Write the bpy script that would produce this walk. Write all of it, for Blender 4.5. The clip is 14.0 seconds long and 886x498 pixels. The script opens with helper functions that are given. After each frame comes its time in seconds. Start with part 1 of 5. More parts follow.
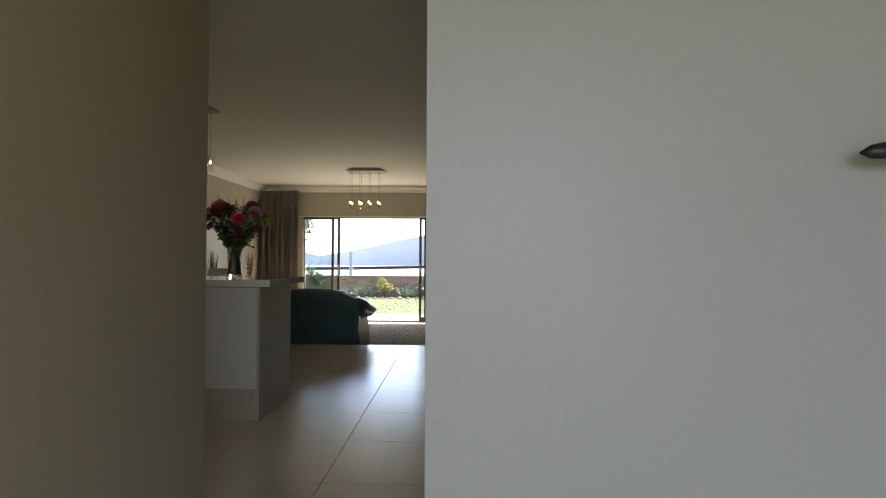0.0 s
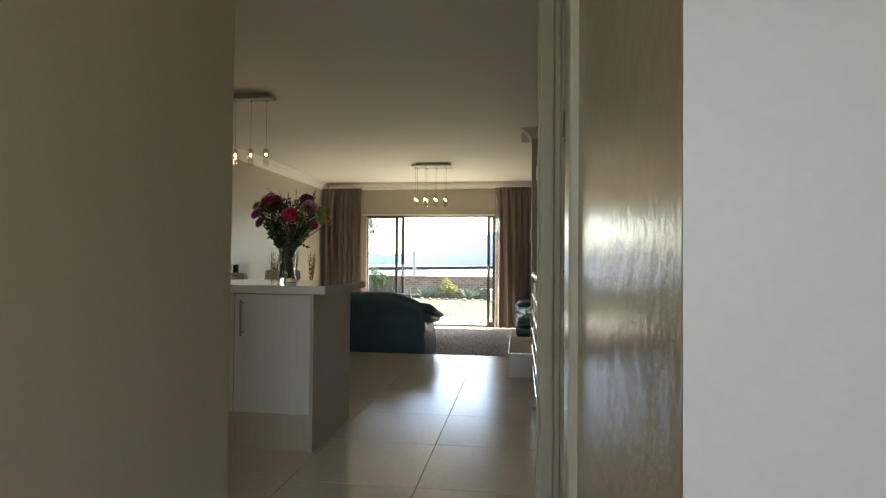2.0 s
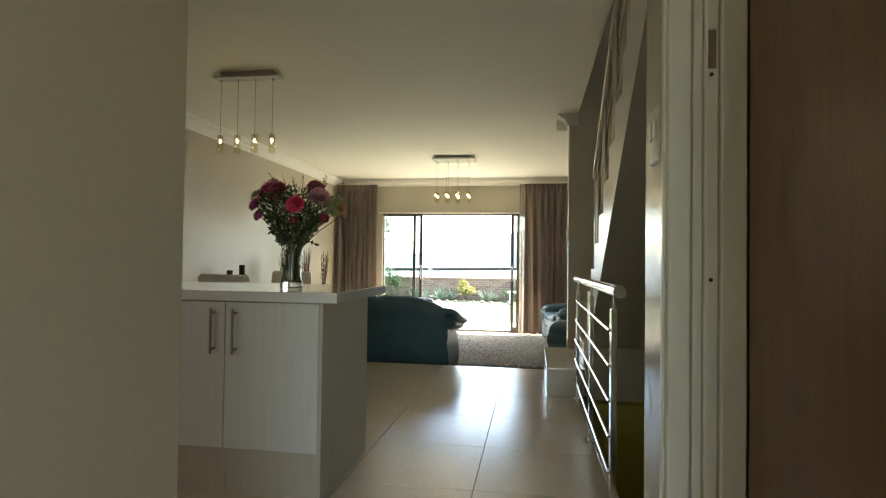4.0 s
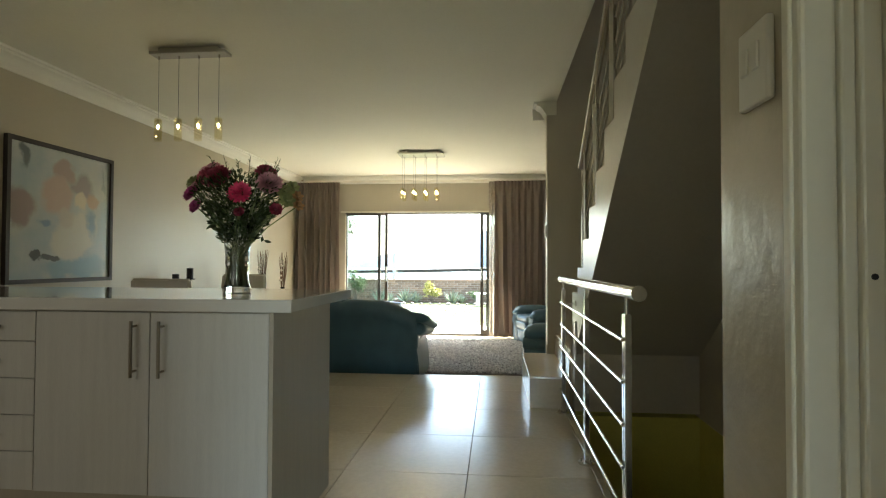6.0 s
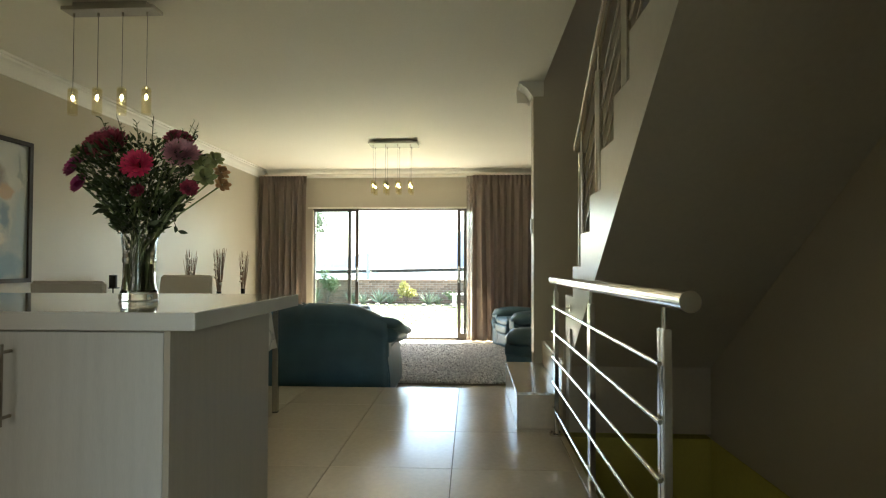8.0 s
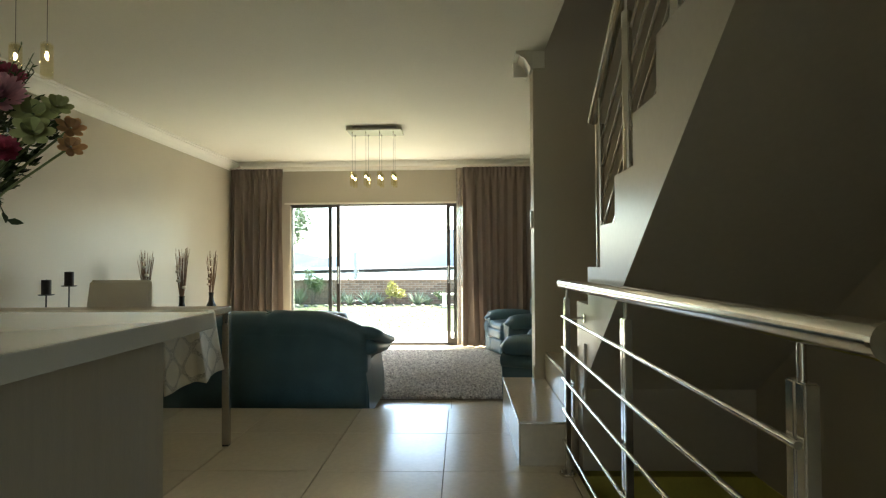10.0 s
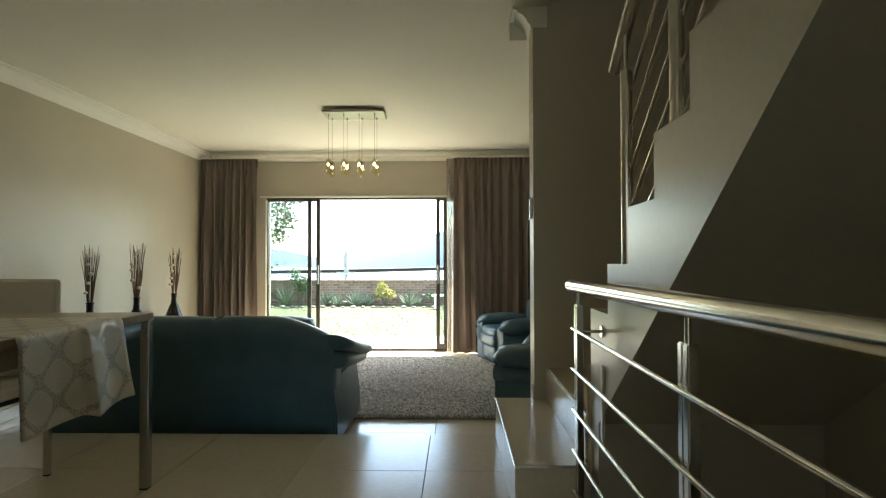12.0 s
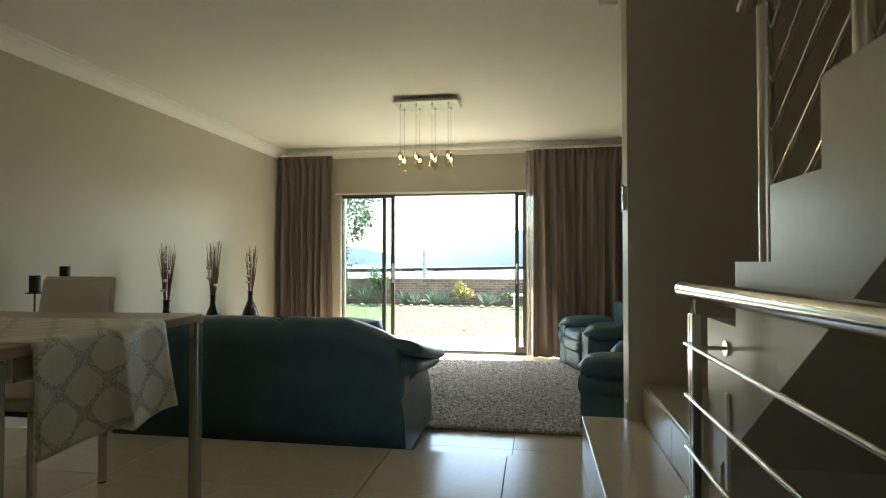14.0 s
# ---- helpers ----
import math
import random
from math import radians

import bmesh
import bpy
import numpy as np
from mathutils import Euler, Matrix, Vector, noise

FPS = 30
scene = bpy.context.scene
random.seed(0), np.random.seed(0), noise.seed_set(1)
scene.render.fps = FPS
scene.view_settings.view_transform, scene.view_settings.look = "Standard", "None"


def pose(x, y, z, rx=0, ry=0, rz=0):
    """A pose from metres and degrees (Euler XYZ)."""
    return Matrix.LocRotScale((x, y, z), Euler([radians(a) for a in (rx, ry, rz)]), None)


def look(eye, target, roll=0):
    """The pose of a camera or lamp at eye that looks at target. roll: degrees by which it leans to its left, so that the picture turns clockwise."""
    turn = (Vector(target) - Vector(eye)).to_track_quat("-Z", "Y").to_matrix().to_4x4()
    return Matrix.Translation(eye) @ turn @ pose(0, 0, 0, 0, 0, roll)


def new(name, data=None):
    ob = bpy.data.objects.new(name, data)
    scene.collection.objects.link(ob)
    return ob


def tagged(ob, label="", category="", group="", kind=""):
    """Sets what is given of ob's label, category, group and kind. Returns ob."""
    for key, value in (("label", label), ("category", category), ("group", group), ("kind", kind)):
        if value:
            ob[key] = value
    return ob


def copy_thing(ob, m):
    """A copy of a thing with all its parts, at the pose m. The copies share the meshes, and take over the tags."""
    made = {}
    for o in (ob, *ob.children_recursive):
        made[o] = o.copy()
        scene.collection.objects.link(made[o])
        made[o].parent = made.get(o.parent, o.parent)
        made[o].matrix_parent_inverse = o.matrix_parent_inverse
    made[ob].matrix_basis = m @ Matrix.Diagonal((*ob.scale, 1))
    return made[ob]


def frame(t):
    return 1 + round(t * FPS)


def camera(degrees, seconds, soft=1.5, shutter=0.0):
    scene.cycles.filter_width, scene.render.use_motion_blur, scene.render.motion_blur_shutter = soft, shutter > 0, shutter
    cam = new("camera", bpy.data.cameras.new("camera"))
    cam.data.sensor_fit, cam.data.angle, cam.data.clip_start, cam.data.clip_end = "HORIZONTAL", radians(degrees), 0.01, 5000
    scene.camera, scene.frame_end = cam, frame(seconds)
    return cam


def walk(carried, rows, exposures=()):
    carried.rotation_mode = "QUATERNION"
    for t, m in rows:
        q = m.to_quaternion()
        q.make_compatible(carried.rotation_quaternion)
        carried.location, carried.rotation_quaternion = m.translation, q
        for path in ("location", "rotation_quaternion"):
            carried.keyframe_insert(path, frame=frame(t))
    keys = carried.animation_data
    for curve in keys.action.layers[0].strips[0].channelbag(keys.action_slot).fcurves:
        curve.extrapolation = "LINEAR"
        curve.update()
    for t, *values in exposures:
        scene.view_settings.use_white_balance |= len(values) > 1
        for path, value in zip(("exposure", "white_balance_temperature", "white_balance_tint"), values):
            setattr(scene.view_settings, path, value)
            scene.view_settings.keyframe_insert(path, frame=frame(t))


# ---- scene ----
cam = camera(76.1, 14.0, soft=1.2)
PATH = [
    (0, (0.628, -0.054, 1.046), (0.58, 1.945, 1.086), 0.3),
    (0.5, (0.613, 0.065, 1.067), (0.54, 2.063, 1.103), 0.6),
    (1, (0.57, 0.228, 1.056), (0.429, 2.223, 1.093), 0.5),
    (1.5, (0.496, 0.472, 1.052), (0.28, 2.46, 1.09), 0.5),
    (2, (0.469, 0.605, 1.063), (0.203, 2.587, 1.101), 0.5),
    (2.5, (0.437, 0.773, 1.078), (0.116, 2.746, 1.115), 0.9),
    (5, (0.19, 1.415, 1.045), (-0.097, 3.394, 1.091), 0.3),
    (5.5, (0.185, 1.506, 1.041), (-0.05, 3.491, 1.09), 0.3),
    (6, (0.136, 1.65, 1.046), (-0.049, 3.641, 1.094), 0.2),
    (6.5, (0.101, 1.776, 1.049), (-0.044, 3.771, 1.096), 0.1),
    (7, (0.098, 1.925, 1.038), (-0.019, 3.921, 1.086), 0.1),
    (7.5, (0.108, 2.09, 1.039), (0.003, 4.087, 1.087), 0.1),
    (8, (0.096, 2.225, 1.036), (-0.003, 4.222, 1.084), 0.1),
    (10.5, (0.096, 3.052, 1.047), (0.042, 5.051, 1.089), -0.2),
    (11, (0.106, 3.212, 1.027), (0.064, 5.211, 1.074), 0.1),
    (11.5, (0.15, 3.392, 1.026), (0.11, 5.391, 1.072), 0.0),
    (12, (0.153, 3.553, 1.023), (0.106, 5.552, 1.068), -0.1),
    (12.5, (0.123, 3.723, 1.021), (0.047, 5.721, 1.065), -0.0),
    (13, (0.107, 3.801, 1.016), (-0.026, 5.796, 1.058), -0.1),
    (13.5, (0.136, 3.868, 1.015), (-0.089, 5.855, 1.058), -0.0),
    (14, (0.154, 3.923, 1.017), (-0.172, 5.895, 1.058), -0.0),
]
walk(cam, [(t, look(*row)) for t, *row in PATH],
     exposures=[(0.0, 2.27, 6750, 16), (1.5, 2.56, 6800, 14), (2.5, 3.03, 6800, 12), (5.0, 3.44, 6750, 5), (8.0, 3.42, 6750, 4), (11.0, 3.09, 6660, 3),
                (14.0, 2.85, 6640, 2)])

# ---- world, sun and large lights ----
world = bpy.data.worlds.new("sky_world")
scene.world = world
world.use_nodes = True
wn = world.node_tree.nodes
wl = world.node_tree.links
sky = wn.new("ShaderNodeTexSky")
sky.sky_type = 'NISHITA'
sky.sun_disc = False
sky.sun_elevation = radians(60)
sky.sun_rotation = radians(20)
wl.new(sky.outputs["Color"], wn["Background"].inputs["Color"])
wn["Background"].inputs["Strength"].default_value = 0.15

sun = new("sun", bpy.data.lights.new("sun", 'SUN'))
sun.data.energy = 4.0
sun.data.angle = radians(0.6)
sun.data.color = (1.0, 0.95, 0.86)
sun.matrix_world = look((3, 9, 15), (0, 0, 0))


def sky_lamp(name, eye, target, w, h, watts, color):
    """Stands in for the sky's light in an opening; the stairwell one is added fill."""
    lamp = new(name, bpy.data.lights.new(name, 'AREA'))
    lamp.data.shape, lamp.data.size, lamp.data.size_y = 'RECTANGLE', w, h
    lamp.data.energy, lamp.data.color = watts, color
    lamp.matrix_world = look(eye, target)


sky_lamp("kitchen_window_light", (-1.8, 0.37, 1.55), (-1.8, 3.0, 1.35), 1.7, 1.05, 0.84, (1.0, 0.97, 0.92))
sky_lamp("front_door_light", (0.95, -1.73, 1.25), (0.6, 1.0, 1.55), 1.7, 2.0, 1.4, (0.97, 0.955, 0.91))
# No window is known upstairs: warm fill added to lift the stair walls.
sky_lamp("stair_fill_light", (1.2, 2.68, 4.5), (1.2, 5.6, 3.4), 0.9, 0.1, 0.46, (1.0, 0.90, 0.72))
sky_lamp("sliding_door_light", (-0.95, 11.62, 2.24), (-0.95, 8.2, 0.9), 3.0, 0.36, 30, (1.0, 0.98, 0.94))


# ---- materials ----
def mat(name, color, rough=0.6, metal=0.0, var=0.08, scale=6.0, fine=60.0, bump=0.02, stretch=(1, 1, 1), tint=None,
        transmission=0.0, emission=None, estr=0.0, coat=0.0, rand=0.0, island=False, spec=0.5, sub=0.0, clear=0.0):
    """A surface with colour variation at two scales and fine relief."""
    m = bpy.data.materials.new(name)
    m.use_nodes = True
    nt = m.node_tree
    n, l = nt.nodes, nt.links
    b = n["Principled BSDF"]
    b.inputs["Roughness"].default_value = rough
    b.inputs["Metallic"].default_value = metal
    b.inputs["Coat Weight"].default_value = coat
    b.inputs["Specular IOR Level"].default_value = spec
    b.inputs["Transmission Weight"].default_value = transmission
    if emission:
        b.inputs["Emission Color"].default_value = (*emission, 1)
        b.inputs["Emission Strength"].default_value = estr
    tc = n.new("ShaderNodeTexCoord")
    mp = n.new("ShaderNodeMapping")
    mp.inputs["Scale"].default_value = stretch
    l.new(tc.outputs["Object"], mp.inputs["Vector"])
    big = n.new("ShaderNodeTexNoise")
    big.inputs["Scale"].default_value = scale
    big.inputs["Detail"].default_value = 4
    l.new(mp.outputs["Vector"], big.inputs["Vector"])
    small = n.new("ShaderNodeTexNoise")
    small.inputs["Scale"].default_value = fine
    small.inputs["Detail"].default_value = 5
    l.new(mp.outputs["Vector"], small.inputs["Vector"])
    add = n.new("ShaderNodeMath")
    add.operation = 'ADD'
    l.new(big.outputs["Fac"], add.inputs[0])
    l.new(small.outputs["Fac"], add.inputs[1])
    fac = n.new("ShaderNodeMapRange")
    fac.inputs["From Min"].default_value = 0.65
    fac.inputs["From Max"].default_value = 1.35
    l.new(add.outputs[0], fac.inputs["Value"])
    mix = n.new("ShaderNodeMix")
    mix.data_type = 'RGBA'
    c2 = tint if tint else tuple(min(1, c * (1 + var)) for c in color)
    c1 = tuple(c * (1 - var) for c in color)
    mix.inputs[6].default_value = (*c1, 1)
    mix.inputs[7].default_value = (*c2, 1)
    l.new(fac.outputs["Result"], mix.inputs[0])
    out = mix.outputs[2]
    if rand > 0:
        if island:
            src = n.new("ShaderNodeNewGeometry").outputs["Random Per Island"]
        else:
            src = n.new("ShaderNodeObjectInfo").outputs["Random"]
        mr = n.new("ShaderNodeMapRange")
        mr.inputs["To Min"].default_value = 1 - rand
        mr.inputs["To Max"].default_value = 1 + rand
        l.new(src, mr.inputs["Value"])
        hsv = n.new("ShaderNodeHueSaturation")
        l.new(mr.outputs["Result"], hsv.inputs["Value"])
        l.new(out, hsv.inputs["Color"])
        out = hsv.outputs["Color"]
    l.new(out, b.inputs["Base Color"])
    if bump > 0:
        bp = n.new("ShaderNodeBump")
        bp.inputs["Strength"].default_value = min(1.0, bump * 10)
        bp.inputs["Distance"].default_value = bump * 0.05
        l.new(small.outputs["Fac"], bp.inputs["Height"])
        l.new(bp.outputs["Normal"], b.inputs["Normal"])
    if sub > 0:
        tr = n.new("ShaderNodeBsdfTranslucent")
        l.new(out, tr.inputs["Color"])
        ms = n.new("ShaderNodeMixShader")
        ms.inputs[0].default_value = sub
        l.new(b.outputs[0], ms.inputs[1])
        l.new(tr.outputs[0], ms.inputs[2])
        last = ms.outputs[0]
        if clear > 0:      # open weave
            tp = n.new("ShaderNodeBsdfTransparent")
            mc = n.new("ShaderNodeMixShader")
            mc.inputs[0].default_value = clear
            l.new(last, mc.inputs[1])
            l.new(tp.outputs[0], mc.inputs[2])
            last = mc.outputs[0]
        l.new(last, n["Material Output"].inputs["Surface"])
    return m


def glass_mat(name, color=(1, 1, 1), rough=0.0, ior=1.45):
    m = bpy.data.materials.new(name)
    m.use_nodes = True
    b = m.node_tree.nodes["Principled BSDF"]
    b.inputs["Base Color"].default_value = (*color, 1)
    b.inputs["Roughness"].default_value = rough
    b.inputs["Transmission Weight"].default_value = 1.0
    b.inputs["IOR"].default_value = ior
    return m


def pane_mat(name, color=(0.93, 0.96, 0.95), sheen=None):
    """Thin glass: see-through with a mirror share that grows at grazing angles, or an even one."""
    m = bpy.data.materials.new(name)
    m.use_nodes = True
    n, l = m.node_tree.nodes, m.node_tree.links
    n.remove(n["Principled BSDF"])
    t = n.new("ShaderNodeBsdfTransparent")
    t.inputs["Color"].default_value = (*color, 1)
    g = n.new("ShaderNodeBsdfGlossy")
    g.inputs["Roughness"].default_value = 0.02
    f = n.new("ShaderNodeFresnel")
    f.inputs["IOR"].default_value = 1.45
    s = n.new("ShaderNodeMixShader")
    if sheen is None:
        l.new(f.outputs[0], s.inputs[0])
    else:
        s.inputs[0].default_value = sheen
    l.new(t.outputs[0], s.inputs[1])
    l.new(g.outputs[0], s.inputs[2])
    l.new(s.outputs[0], n["Material Output"].inputs["Surface"])
    return m


M_WALL = mat("wall_paint", (0.51, 0.462, 0.360), 0.42, var=0.04, scale=2.0, fine=90, bump=0.012)
M_ENTRY = mat("entrance_wall_paint", (0.570, 0.546, 0.530), 0.4, var=0.04, scale=1.5, fine=90, bump=0.012)
M_GLOSS = mat("enamel_wall_paint", (0.56, 0.50, 0.39), 0.27, var=0.04, scale=2.0, fine=20, bump=0.07)
M_STAIR = mat("stair_side_paint", (0.57, 0.53, 0.45), 0.31, var=0.05, scale=2.5, fine=45, bump=0.02)
# Wall paint again, with the passage's warmer light put into its colour.
M_WALL_WARM = mat("warm_lit_wall_paint", (0.58, 0.490, 0.350), 0.42, var=0.05, scale=1.6, fine=60, bump=0.014)
M_CEIL = mat("ceiling_paint", (0.80, 0.77, 0.66), 0.75, var=0.03, scale=1.2, fine=70, bump=0.008)
M_CORNICE = mat("cornice_plaster", (0.82, 0.80, 0.72), 0.6, var=0.03, bump=0.006)
M_TRIM = mat("enamel_white", (0.82, 0.78, 0.67), 0.3, var=0.03, scale=4, fine=50, bump=0.01)
# Yellowish glow on the lower stairwell walls is put into this olive colour.
M_WELL_GLOW = mat("well_glow_paint", (0.62, 0.57, 0.14), 0.6, var=0.08, bump=0.01)
M_GROUT = mat("grout", (0.20, 0.17, 0.13), 0.9, var=0.15, fine=200, bump=0.02)
M_TILE = mat("porcelain_tile", (0.69, 0.605, 0.47), 0.21, var=0.07, scale=2.5, fine=40, bump=0.0025, rand=0.03, spec=0.9)
M_NOSING = mat("tile_trim_alu", (0.8, 0.8, 0.78), 0.25, metal=0.9, var=0.03)
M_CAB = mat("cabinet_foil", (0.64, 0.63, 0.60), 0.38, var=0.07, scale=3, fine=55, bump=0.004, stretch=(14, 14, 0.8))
# The cabinet foil again, with the sides' shade put into its colour.
M_CAB_SHADED = mat("cabinet_foil_shaded", (0.47, 0.42, 0.34), 0.34, var=0.08, scale=3, fine=45, bump=0.004, stretch=(14, 14, 0.8))
M_TOP = mat("quartz_top", (0.74, 0.73, 0.70), 0.09, var=0.03, scale=8, fine=220, bump=0.0, coat=0.4)
M_STEEL = mat("brushed_steel", (0.72, 0.70, 0.66), 0.18, metal=1.0, var=0.04, fine=120, bump=0.002)
M_CHROME = mat("chrome", (0.82, 0.82, 0.80), 0.08, metal=1.0, var=0.02, bump=0.0)
M_LEG = mat("satin_chrome", (0.50, 0.49, 0.46), 0.24, metal=1.0, var=0.06, fine=80, bump=0.003)
M_HANDLE = mat("satin_handle", (0.36, 0.33, 0.28), 0.32, metal=1.0, var=0.06, bump=0.002)
M_BAR = mat("satin_bar", (0.42, 0.40, 0.36), 0.34, metal=1.0, var=0.05, bump=0.002)
M_ALU = mat("bronze_aluminium", (0.10, 0.085, 0.07), 0.38, metal=0.6, var=0.1, bump=0.003)
M_LEATHER = mat("green_leather", (0.058, 0.118, 0.152), 0.36, var=0.22, scale=5, fine=130, bump=0.022, spec=0.5)
M_CURTAIN = mat("mocha_curtain", (0.33, 0.265, 0.225), 0.8, var=0.12, scale=9, fine=300, bump=0.01, stretch=(1, 1, 0.1), sub=0.38)
M_SHEER = mat("lace_sheer", (0.62, 0.55, 0.48), 0.9, var=0.25, scale=24, fine=160, bump=0.0, sub=0.5, clear=0.34)
M_RUG = mat("rug_backing", (0.30, 0.255, 0.21), 0.95, var=0.2, scale=18, fine=120, bump=0.05)
M_PILE = mat("rug_pile", (0.56, 0.525, 0.48), 0.9, var=0.45, scale=26, fine=60, bump=0.0, rand=0.38, island=True)
M_BLACK = mat("black_metal", (0.02, 0.018, 0.016), 0.4, var=0.2, bump=0.005)
M_CANDLE = mat("black_wax", (0.018, 0.015, 0.013), 0.5, var=0.2, bump=0.01)
M_CERAMIC = mat("dark_ceramic", (0.018, 0.015, 0.013), 0.12, var=0.25, bump=0.003)
M_STICK = mat("dried_reed", (0.16, 0.09, 0.05), 0.8, var=0.3, fine=150, bump=0.02, rand=0.35, island=True)
M_DRIED = mat("dried_flower", (0.70, 0.62, 0.50), 0.9, var=0.2, fine=120, bump=0.05)
M_LEATHERETTE = mat("cream_leatherette", (0.74, 0.69, 0.60), 0.42, var=0.05, scale=5, fine=140, bump=0.01)
M_TABLEWOOD = mat("table_wood", (0.44, 0.34, 0.24), 0.3, var=0.2, scale=3, fine=40, bump=0.006, stretch=(1, 9, 9))
M_DOORWOOD = mat("door_wood", (0.21, 0.11, 0.048), 0.35, var=0.25, scale=3, fine=35, bump=0.006, stretch=(12, 12, 1))
M_PLASTIC = mat("switch_plastic", (0.76, 0.73, 0.66), 0.3, var=0.02, bump=0.0)
M_FRAME = mat("picture_frame_wood", (0.030, 0.022, 0.017), 0.6, var=0.2, bump=0.004)
M_GLASS = glass_mat("clear_glass", (0.96, 0.98, 0.96))
M_WATERV = glass_mat("vase_water", (0.93, 0.97, 0.92), ior=1.33)
M_PANE = pane_mat("window_pane")
M_TUBE = pane_mat("amber_shade_glass", (0.985, 0.965, 0.88), 0.06)
M_BULB = mat("halogen_bulb", (1, 0.9, 0.7), 0.4, var=0.0, bump=0.0, emission=(1.0, 0.84, 0.52), estr=18.0)
M_BRICK = mat("garden_brick", (0.22, 0.145, 0.10), 0.85, var=0.25, scale=8, fine=60, bump=0.04, rand=0.30)
M_BRICKJ = mat("garden_brick_far", (0.22, 0.145, 0.10), 0.85, var=0.25, scale=8, fine=60, bump=0.04, rand=0.30, island=True)
M_MORTAR = mat("mortar", (0.36, 0.32, 0.27), 0.95, var=0.15, bump=0.03)
M_PAVE = mat("patio_paving", (0.55, 0.51, 0.44), 0.85, var=0.15, scale=3, fine=50, bump=0.02, rand=0.06)
M_LAWN = mat("lawn", (0.080, 0.094, 0.035), 0.95, var=0.2, scale=1.3, fine=30, bump=0.06)
M_BLADE = mat("grass_blades", (0.076, 0.088, 0.032), 1.0, var=0.2, scale=1.2, fine=20, bump=0.0, rand=0.12, island=True, sub=0.3)
M_LEAF = mat("shrub_leaf", (0.095, 0.135, 0.06), 0.55, var=0.3, scale=3, fine=30, bump=0.0, rand=0.4, island=True, sub=0.25)
M_LEAFY = mat("yellow_leaf", (0.33, 0.31, 0.09), 0.55, var=0.2, scale=3, fine=30, bump=0.0, rand=0.3, island=True, sub=0.25)
M_TREELEAF = mat("tree_leaf", (0.13, 0.16, 0.10), 0.6, var=0.3, scale=3, fine=30, bump=0.0, rand=0.4, island=True, sub=0.3)
M_AGAVE = mat("grey_green_leaf", (0.21, 0.25, 0.17), 0.55, var=0.2, scale=3, fine=30, bump=0.0, rand=0.3, island=True)
M_BARK = mat("bark", (0.13, 0.10, 0.075), 0.9, var=0.3, scale=6, fine=40, bump=0.06)
# The haze of distance is put into the hills' blue base colour.
M_HILL_HAZE = mat("distant_hill_haze", (0.055, 0.085, 0.125), 0.95, var=0.08, scale=0.01, fine=0.05, bump=0.0)
M_WATER = mat("bay_water", (0.30, 0.36, 0.40), 0.35, var=0.06, scale=0.02, fine=0.2, bump=0.0)
M_ROCK = mat("border_rock", (0.24, 0.215, 0.18), 0.9, var=0.2, bump=0.05)
M_POLE = mat("pole_concrete", (0.36, 0.36, 0.36), 0.9, var=0.1, bump=0.02)


# ---- building helpers ----
def part(name, bm, material, parent=None, label="", smooth=False):
    """Links a bmesh as one mesh object under a thing or a part."""
    me = bpy.data.meshes.new(name)
    bm.to_mesh(me)
    bm.free()
    me.materials.append(material)
    if smooth:
        me.shade_smooth()
    ob = new(name, me)
    if parent:
        ob.parent = parent
    if label:
        ob["label"] = label
    return ob


def smooth_by_angle(ob, deg=35):
    me = ob.data
    me.shade_smooth()
    bm = bmesh.new()
    bm.from_mesh(me)
    for e in bm.edges:
        if len(e.link_faces) == 2 and e.calc_face_angle(0) > radians(deg):
            e.smooth = False
    bm.to_mesh(me)
    bm.free()
    return ob


def thing(name, label, category, group="", kind="", at=(0, 0, 0), rz=0):
    ob = new(name)
    ob.empty_display_size = 0.1
    ob.matrix_world = pose(*at, 0, 0, rz)
    return tagged(ob, label, category, group, kind)


def add_box(bm, x0, x1, y0, y1, z0, z1, bevel=0.0, seg=2):
    r = bmesh.ops.create_cube(bm, size=1)
    for v in r["verts"]:
        v.co = Vector((x0 + (v.co.x + 0.5) * (x1 - x0), y0 + (v.co.y + 0.5) * (y1 - y0), z0 + (v.co.z + 0.5) * (z1 - z0)))
    if bevel > 0:
        es = list({e for v in r["verts"] for e in v.link_edges})
        bmesh.ops.bevel(bm, geom=es, offset=bevel, segments=seg, affect='EDGES', profile=0.5)
    return bm


def box(x0, x1, y0, y1, z0, z1, bevel=0.0, seg=2):
    return add_box(bmesh.new(), x0, x1, y0, y1, z0, z1, bevel, seg)


def boxes(*dims):
    bm = bmesh.new()
    for d in dims:
        add_box(bm, *d)
    return bm


def add_tube(bm, p0, p1, r, seg=12, r2=None):
    p0, p1 = Vector(p0), Vector(p1)
    d = p1 - p0
    m = Matrix.Translation((p0 + p1) / 2) @ d.to_track_quat("Z", "Y").to_matrix().to_4x4()
    bmesh.ops.create_cone(bm, cap_ends=True, segments=seg, radius1=r, radius2=r if r2 is None else r2, depth=d.length, matrix=m)
    return bm


def tube(p0, p1, r, seg=12, r2=None):
    return add_tube(bmesh.new(), p0, p1, r, seg, r2)


